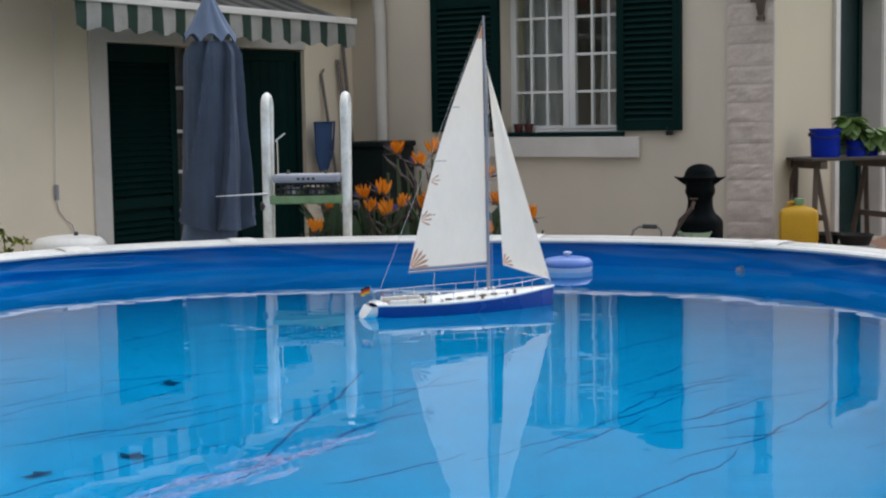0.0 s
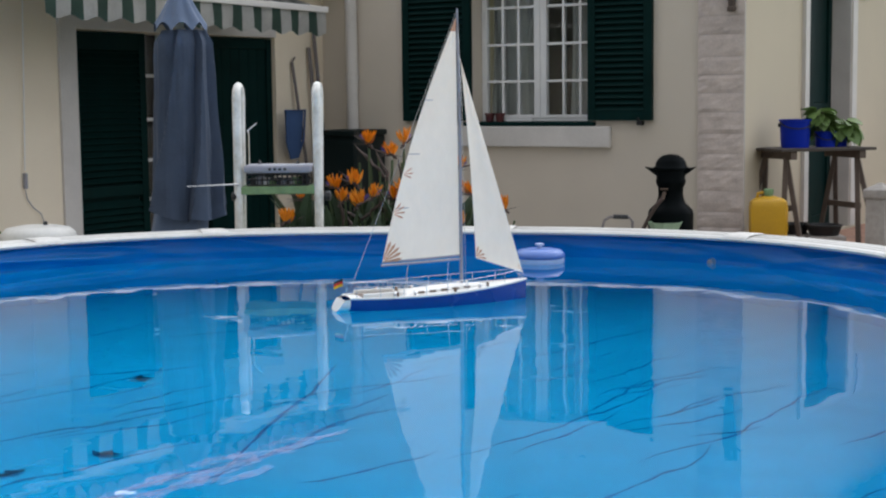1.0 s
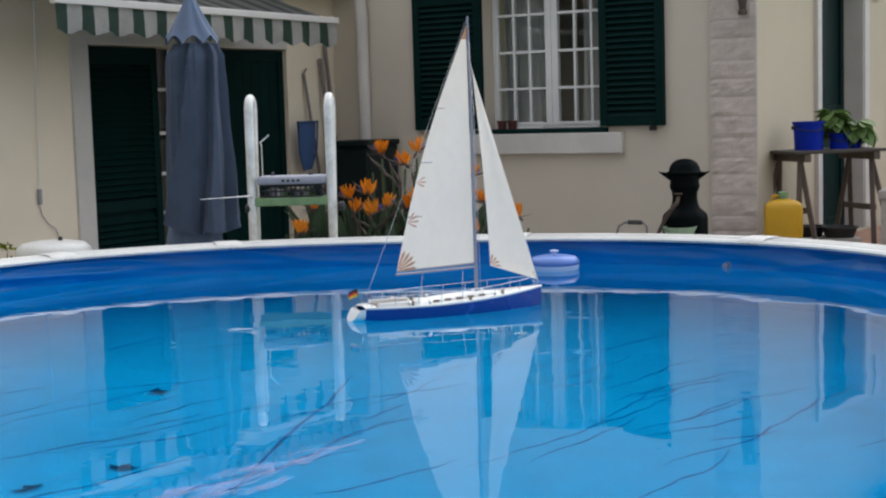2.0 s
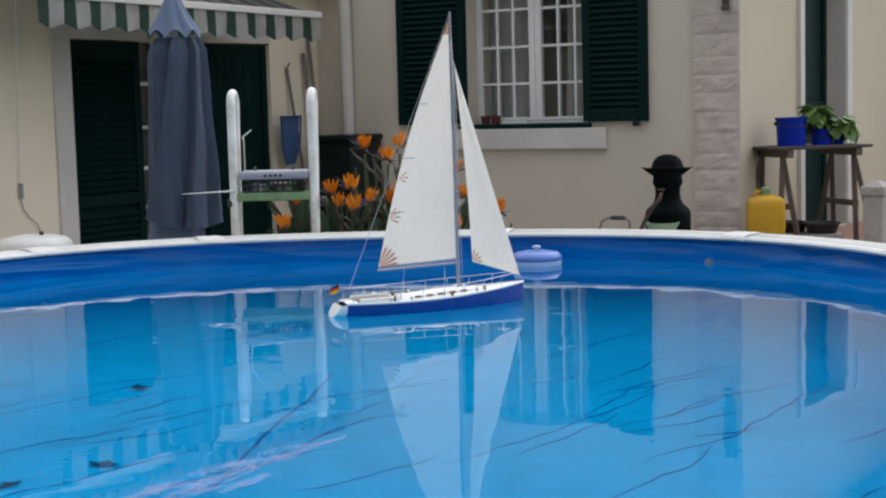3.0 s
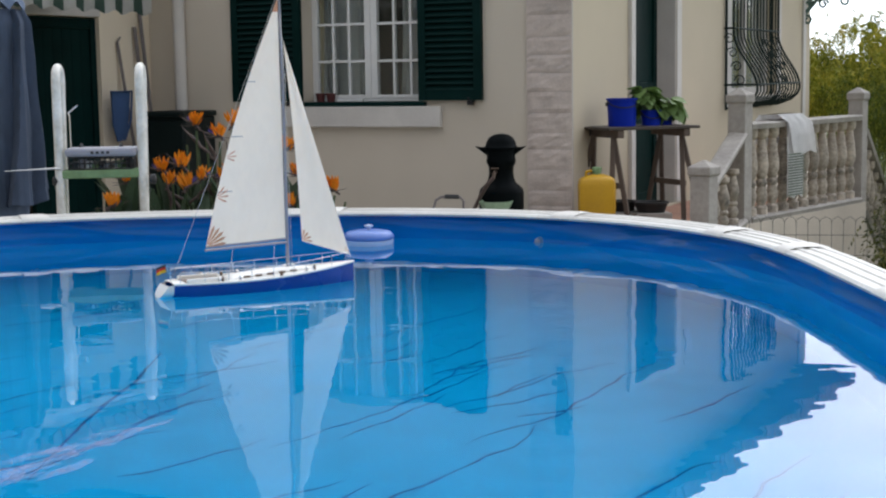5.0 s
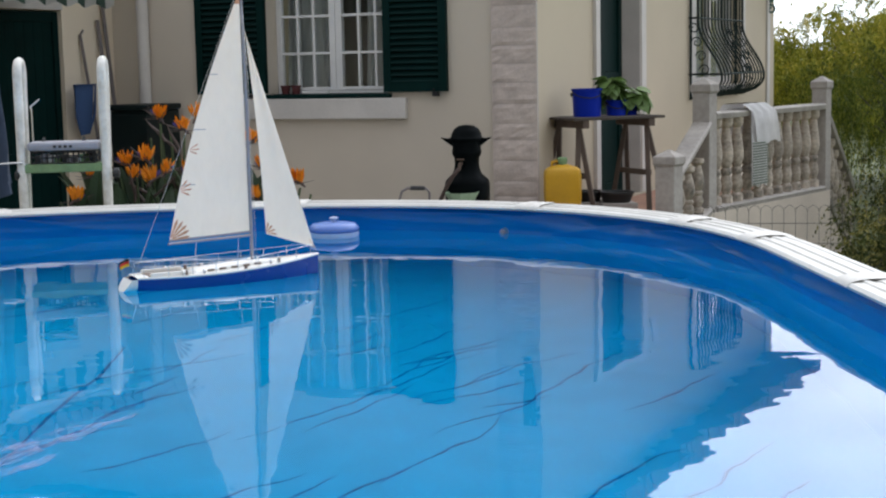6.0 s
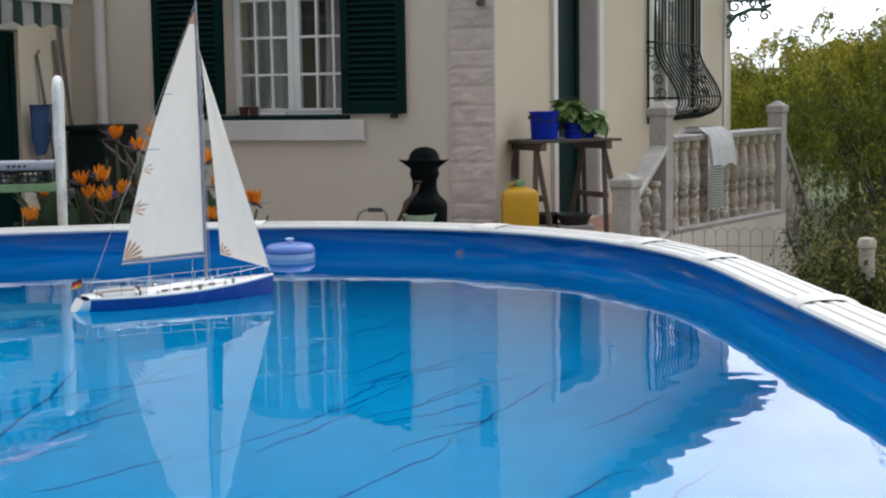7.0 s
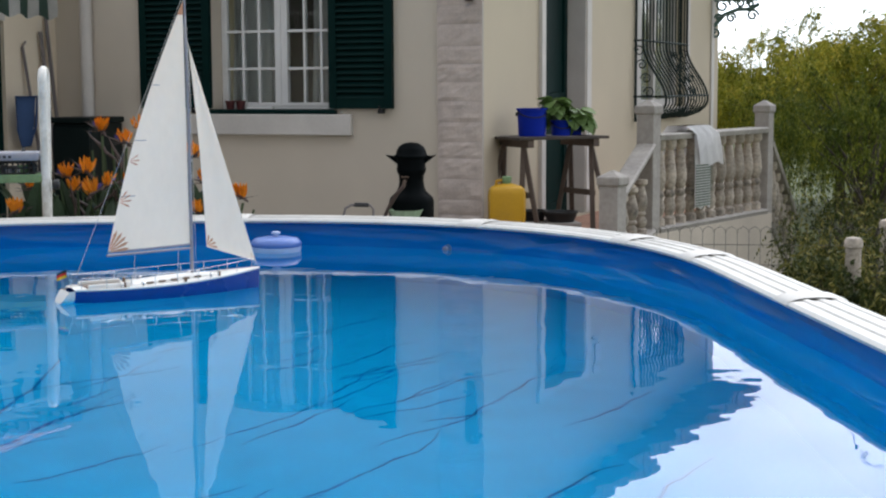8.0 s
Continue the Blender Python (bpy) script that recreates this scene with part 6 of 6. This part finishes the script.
tube(bm, [(MX, 0, 0.06), (MX - 0.004, 0, 0.6), (MX - 0.014, 0, 1.065)], [0.0065, 0.006, 0.0035], 10)
part("mast", bm, GREY_PLASTIC, boat, "slender grey mast")
bm = bmesh.new()
tube(bm, [(MX, 0, 0.160), (MX - 0.345, -0.086, 0.164)], 0.0045, 8)
part("boom", bm, GREY_PLASTIC, boat)
for z, w in ((0.42, 0.055), (0.72, 0.042)):
    bm = bmesh.new()
    tube(bm, [(MX - 0.014, -w, z), (MX - 0.004, 0, z + 0.004), (MX - 0.014, w, z)], 0.002, 5)
    part("spreader", bm, CHROME, boat)
for sgn in (-1, 1):
    bm = bmesh.new()
    tube(bm, [(MX - 0.02, sgn * 0.085, 0.065), (MX - 0.014, sgn * 0.055, 0.42), (MX - 0.014, sgn * 0.042, 0.72), (MX - 0.012, 0, 1.0)], 0.0009, 4)
    part("shroud", bm, CHROME, boat)
bm = bmesh.new()
tube(bm, [(L / 2 - 0.01, 0, 0.085), (MX - 0.008, 0, 0.90)], 0.0009, 4)
part("forestay", bm, CHROME, boat)
bm = bmesh.new()
tube(bm, [(-L / 2 + 0.01, 0, 0.06), (MX - 0.014, 0, 1.06)], 0.0008, 4)
part("backstay", bm, CHROME, boat)
bm = bmesh.new()
tube(bm, [(-0.14, -0.054, 0.160), (-0.13, 0, 0.06)], 0.0008, 4)
part("mainsheet", bm, CHROME, boat)


def sail(luff0, luff1, clew, roach, belly, n=22, m=12):
    """A triangular sail: luff from luff0 up to luff1, foot out to clew."""
    l0, l1, c = Vector(luff0), Vector(luff1), Vector(clew)

    def f(u, v):
        a = l0.lerp(l1, v)
        b = c.lerp(l1, v)
        b = b + (b - a).normalized() * roach * math.sin(math.pi * v) * (1 if (b - a).length > 1e-4 else 0) if v < 0.999 else b
        p = a.lerp(b, u)
        p.y += belly * math.sin(math.pi * u) * math.sin(math.pi * (0.12 + 0.83 * v)) * (c - l0).length
        return p
    bm = bmesh.new()
    sheet(bm, f, m, n)
    return bm, f


bm, mf = sail((MX - 0.007, 0, 0.170), (MX - 0.020, 0, 1.03), (MX - 0.342, -0.085, 0.172), 0.030, -0.07)
main = part("mainsail", bm, SAIL, boat, "white mainsail with orange corner patch", smooth=True)
bm, jf = sail((L / 2 - 0.012, 0.0, 0.095), (MX - 0.002, 0.0, 0.885), (MX + 0.040, -0.040, 0.165), -0.008, -0.08)
jib = part("jib", bm, SAIL, boat, "white jib with orange corner patch", smooth=True)


def on_sail(f, u0, u1, v0, v1, off=-0.0012, taper=0.0):
    bm = bmesh.new()

    def g(u, v):
        w = 1 - taper * v
        p = f(u0 + (u1 - u0) * (0.5 + (u - 0.5) * w), v0 + (v1 - v0) * v)
        p.y += off
        return p
    sheet(bm, g, 4, 4)
    return bm


def fan(f, par, u, v, wide, high, size, turns):
    """Orange rays sewn on a sail, spreading from its edge at (u, v)."""
    for a in turns:
        bm = bmesh.new()
        ring = []
        for t, w in ((0.15, -0.06), (0.9, -0.085), (1.12, 0.0), (0.9, 0.085), (0.15, 0.06)):
            b = radians(a) + w / max(t, 0.4)
            p = f(u - size * t * math.cos(b) / (wide * (1 - v)), max(0.0, v + size * t * math.sin(b) / high))
            p.y -= 0.0015
            ring.append(bm.verts.new(p))
        bm.faces.new(ring)
        part("patch", bm, ORANGE_PATCH, par)


fan(mf, main, 1.0, 0.004, 0.33, 0.91, 0.070, (6, 24, 42, 60, 78))
fan(mf, main, 1.0, 0.20, 0.33, 0.91, 0.040, (-25, 5, 35, 62))
fan(mf, main, 1.0, 0.36, 0.33, 0.91, 0.032, (-25, 5, 40))
fan(jf, jib, 1.0, 0.006, 0.23, 0.81, 0.045, (8, 30, 52, 74))
fan(jf, jib, 0.10, 0.012, 0.23, 0.81, 0.022, (20, 60))
part("patch", on_sail(mf, 0.0, 1.0, 0.945, 0.995), ORANGE_PATCH, main, "faded orange head patch")
for i in range(3):
    v = 0.22 + i * 0.22
    part("batten", on_sail(mf, 0.80, 1.0, v, v + 0.003), GREY_PLASTIC, main)
part("hem", on_sail(mf, 0.0, 1.0, 0.0, 0.008), GREY_PLASTIC, main)
# flag at the stern
bm = bmesh.new()
tube(bm, [(-L / 2 + 0.005, 0, 0.05), (-L / 2 - 0.012, 0, 0.115)], 0.0013, 5)
staff = part("flag_staff", bm, CHROME, boat)
for i, mtl in enumerate((BLACK, RED, GOLD)):
    bm = bmesh.new()
    sheet(bm, lambda u, v: Vector((-L / 2 - 0.012 - 0.036 * u, 0.004 * math.sin(u * 5), 0.113 - 0.009 * (i + v) - 0.010 * u)), 5, 1)
    part("flag_band", bm, mtl, staff)


# ---- trees and shrubs ----
def strands(name, m, seed, n_strand, per, spread, z0, z1, droop, leaf, width, material, lab, trunk=0.06, n_limb=7, category="tree", group="trees behind the terrace", splay=0.45, flutter=0.62, stems=0):
    """A tree: tapered trunk and limbs, and a crown of drooping strands of narrow leaves with gaps between."""
    rg = np.random.RandomState(seed)
    th = thing(name, m, lab, category, group)
    tips = []
    bm = bmesh.new()
    h = z1 - (z1 - z0) * 0.25
    pts = [(0, 0, 0), (0.05 * spread, 0.03, h * 0.35), (-0.04 * spread, 0.06 * spread, h * 0.7), (0.05, 0, h)]
    tube(bm, pts, [trunk, trunk * 0.8, trunk * 0.55, trunk * 0.2], 8)
    part("trunk", bm, BARK, th, smooth=True)
    for i in range(stems):
        a, r = i * 2.1 + 0.6, spread * rg.uniform(0.35, 0.6)
        bm = bmesh.new()
        tube(bm, [(0.06 * math.cos(a), 0.06 * math.sin(a), 0), (r * 0.35 * math.cos(a + 0.4), r * 0.35 * math.sin(a + 0.4), h * 0.3), (r * 0.8 * math.cos(a), r * 0.8 * math.sin(a), h * 0.62), (r * 1.1 * math.cos(a), r * 1.1 * math.sin(a), h * 0.9)], [trunk * 0.8, trunk * 0.65, trunk * 0.45, trunk * 0.12], 7)
        part("trunk", bm, BARK, th, smooth=True)
    for i in range(n_limb):
        a = i * 2.4 + rg.uniform(-0.3, 0.3)
        zb = h * rg.uniform(0.22, 0.7)
        r = spread * rg.uniform(0.55, 0.95)
        tip = Vector((r * math.cos(a), r * math.sin(a), z0 + (z1 - z0) * rg.uniform(0.45, 0.95)))
        mid = Vector((tip.x * 0.45, tip.y * 0.45, zb + (tip.z - zb) * 0.65))
        bm = bmesh.new()
        tube(bm, [(0, 0, zb), mid, tip], [trunk * 0.45, trunk * 0.28, trunk * 0.06], 6)
        part("limb", bm, BARK, th, smooth=True)
        tips.append((mid, tip))
    # strand starts gathered in clumps round the limbs, with gaps between the clumps
    n_clump = n_limb * 5
    k = rg.randint(0, n_limb, n_clump)
    f = rg.uniform(0.15, 1.05, n_clump)
    mids = np.array([t[0] for t in tips])[k]
    ends = np.array([t[1] for t in tips])[k]
    clump = mids + (ends - mids) * f[:, None] + rg.normal(0, 1, (n_clump, 3)) * np.array([0.26, 0.26, 0.14]) * spread
    start = clump[rg.randint(0, n_clump, n_strand)] + rg.normal(0, 1, (n_strand, 3)) * np.array([0.09, 0.09, 0.075]) * spread
    loose = rg.uniform(0, 1, n_strand) < 0.10
    start[loose] += rg.normal(0, 1, (loose.sum(), 3)) * np.array([0.15, 0.15, 0.08]) * spread
    out = rg.normal(0, 1, (n_strand, 2)) * 0.6 + start[:, :2] / (np.linalg.norm(start[:, :2], axis=1, keepdims=True) + 0.05)
    length = rg.uniform(0.4, 1.0, n_strand) * droop
    t = (np.arange(per) + 0.5) / per
    pos = start[:, None, :].repeat(per, 1)
    pos[:, :, 0] += out[:, None, 0] * length[:, None] * t * splay
    pos[:, :, 1] += out[:, None, 1] * length[:, None] * t * splay
    pos[:, :, 2] += length[:, None] * (0.35 * t - 1.05 * t * t)
    pos = pos.reshape(-1, 3)
    pos = pos[pos[:, 2] > 0.05]
    n = len(pos)
    d = rg.normal(0, 1, (n, 3)) * np.array([flutter, flutter, 0.5]) + np.array([0, 0, -0.75])
    d /= np.linalg.norm(d, axis=1, keepdims=True)
    s = np.cross(d, rg.normal(0, 1, (n, 3)))
    s /= np.linalg.norm(s, axis=1, keepdims=True)
    ln = leaf * rg.uniform(0.6, 1.3, (n, 1))
    wd = width * rg.uniform(0.7, 1.3, (n, 1))
    v = np.stack([pos, pos + d * ln * 0.45 + s * wd * 0.5, pos + d * ln, pos + d * ln * 0.45 - s * wd * 0.5], 1).reshape(-1, 3)
    me = bpy.data.meshes.new("crown")
    me.from_pydata(v.tolist(), [], np.arange(n * 4).reshape(n, 4).tolist())
    me.materials.append(material)
    ob = new("crown", me)
    ob.parent = th
    return th


FAR = [(6.75, 18.2, 2.45, 1.15), (7.9, 18.8, 2.5, 1.25), (9.0, 18.9, 2.5, 1.3), (10.3, 19.4, 2.75, 1.4), (7.2, 20.6, 2.5, 1.3), (8.9, 21.2, 2.65, 1.5), (11.3, 20.8, 3.1, 1.5), (6.2, 19.9, 2.65, 1.0)]
for i, (x, y, h, sp) in enumerate(FAR):
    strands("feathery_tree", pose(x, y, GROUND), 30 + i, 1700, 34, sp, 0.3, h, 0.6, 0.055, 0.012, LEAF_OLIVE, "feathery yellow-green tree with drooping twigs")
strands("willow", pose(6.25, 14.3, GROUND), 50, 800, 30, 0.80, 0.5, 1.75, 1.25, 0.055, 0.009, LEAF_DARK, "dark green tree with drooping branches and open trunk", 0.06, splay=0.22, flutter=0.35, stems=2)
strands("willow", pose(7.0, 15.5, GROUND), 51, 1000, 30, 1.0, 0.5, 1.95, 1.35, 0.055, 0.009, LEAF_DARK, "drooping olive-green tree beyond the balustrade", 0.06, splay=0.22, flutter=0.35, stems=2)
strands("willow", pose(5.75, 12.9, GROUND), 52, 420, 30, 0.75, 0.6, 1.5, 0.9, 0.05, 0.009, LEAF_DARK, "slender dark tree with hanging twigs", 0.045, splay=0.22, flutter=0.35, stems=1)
strands("tall_tree", pose(7.0, 11.6, GROUND), 53, 700, 20, 1.3, 2.2, 4.4, 0.8, 0.06, 0.014, LEAF_DARK, "tall sparse tree with thin crown", 0.08)
for i, (x, y, h, sp) in enumerate([(3.40, 8.35, 0.95, 0.30), (3.62, 7.9, 1.0, 0.36), (3.55, 7.1, 0.95, 0.34), (4.2, 9.3, 1.15, 0.45), (4.0, 8.6, 1.05, 0.4), (5.0, 10.6, 0.85, 0.5), (3.22, 7.28, 0.84, 0.28), (5.2, 12.25, 0.85, 0.38), (4.75, 11.3, 0.75, 0.32), (3.0, 7.55, 0.86, 0.25)]):
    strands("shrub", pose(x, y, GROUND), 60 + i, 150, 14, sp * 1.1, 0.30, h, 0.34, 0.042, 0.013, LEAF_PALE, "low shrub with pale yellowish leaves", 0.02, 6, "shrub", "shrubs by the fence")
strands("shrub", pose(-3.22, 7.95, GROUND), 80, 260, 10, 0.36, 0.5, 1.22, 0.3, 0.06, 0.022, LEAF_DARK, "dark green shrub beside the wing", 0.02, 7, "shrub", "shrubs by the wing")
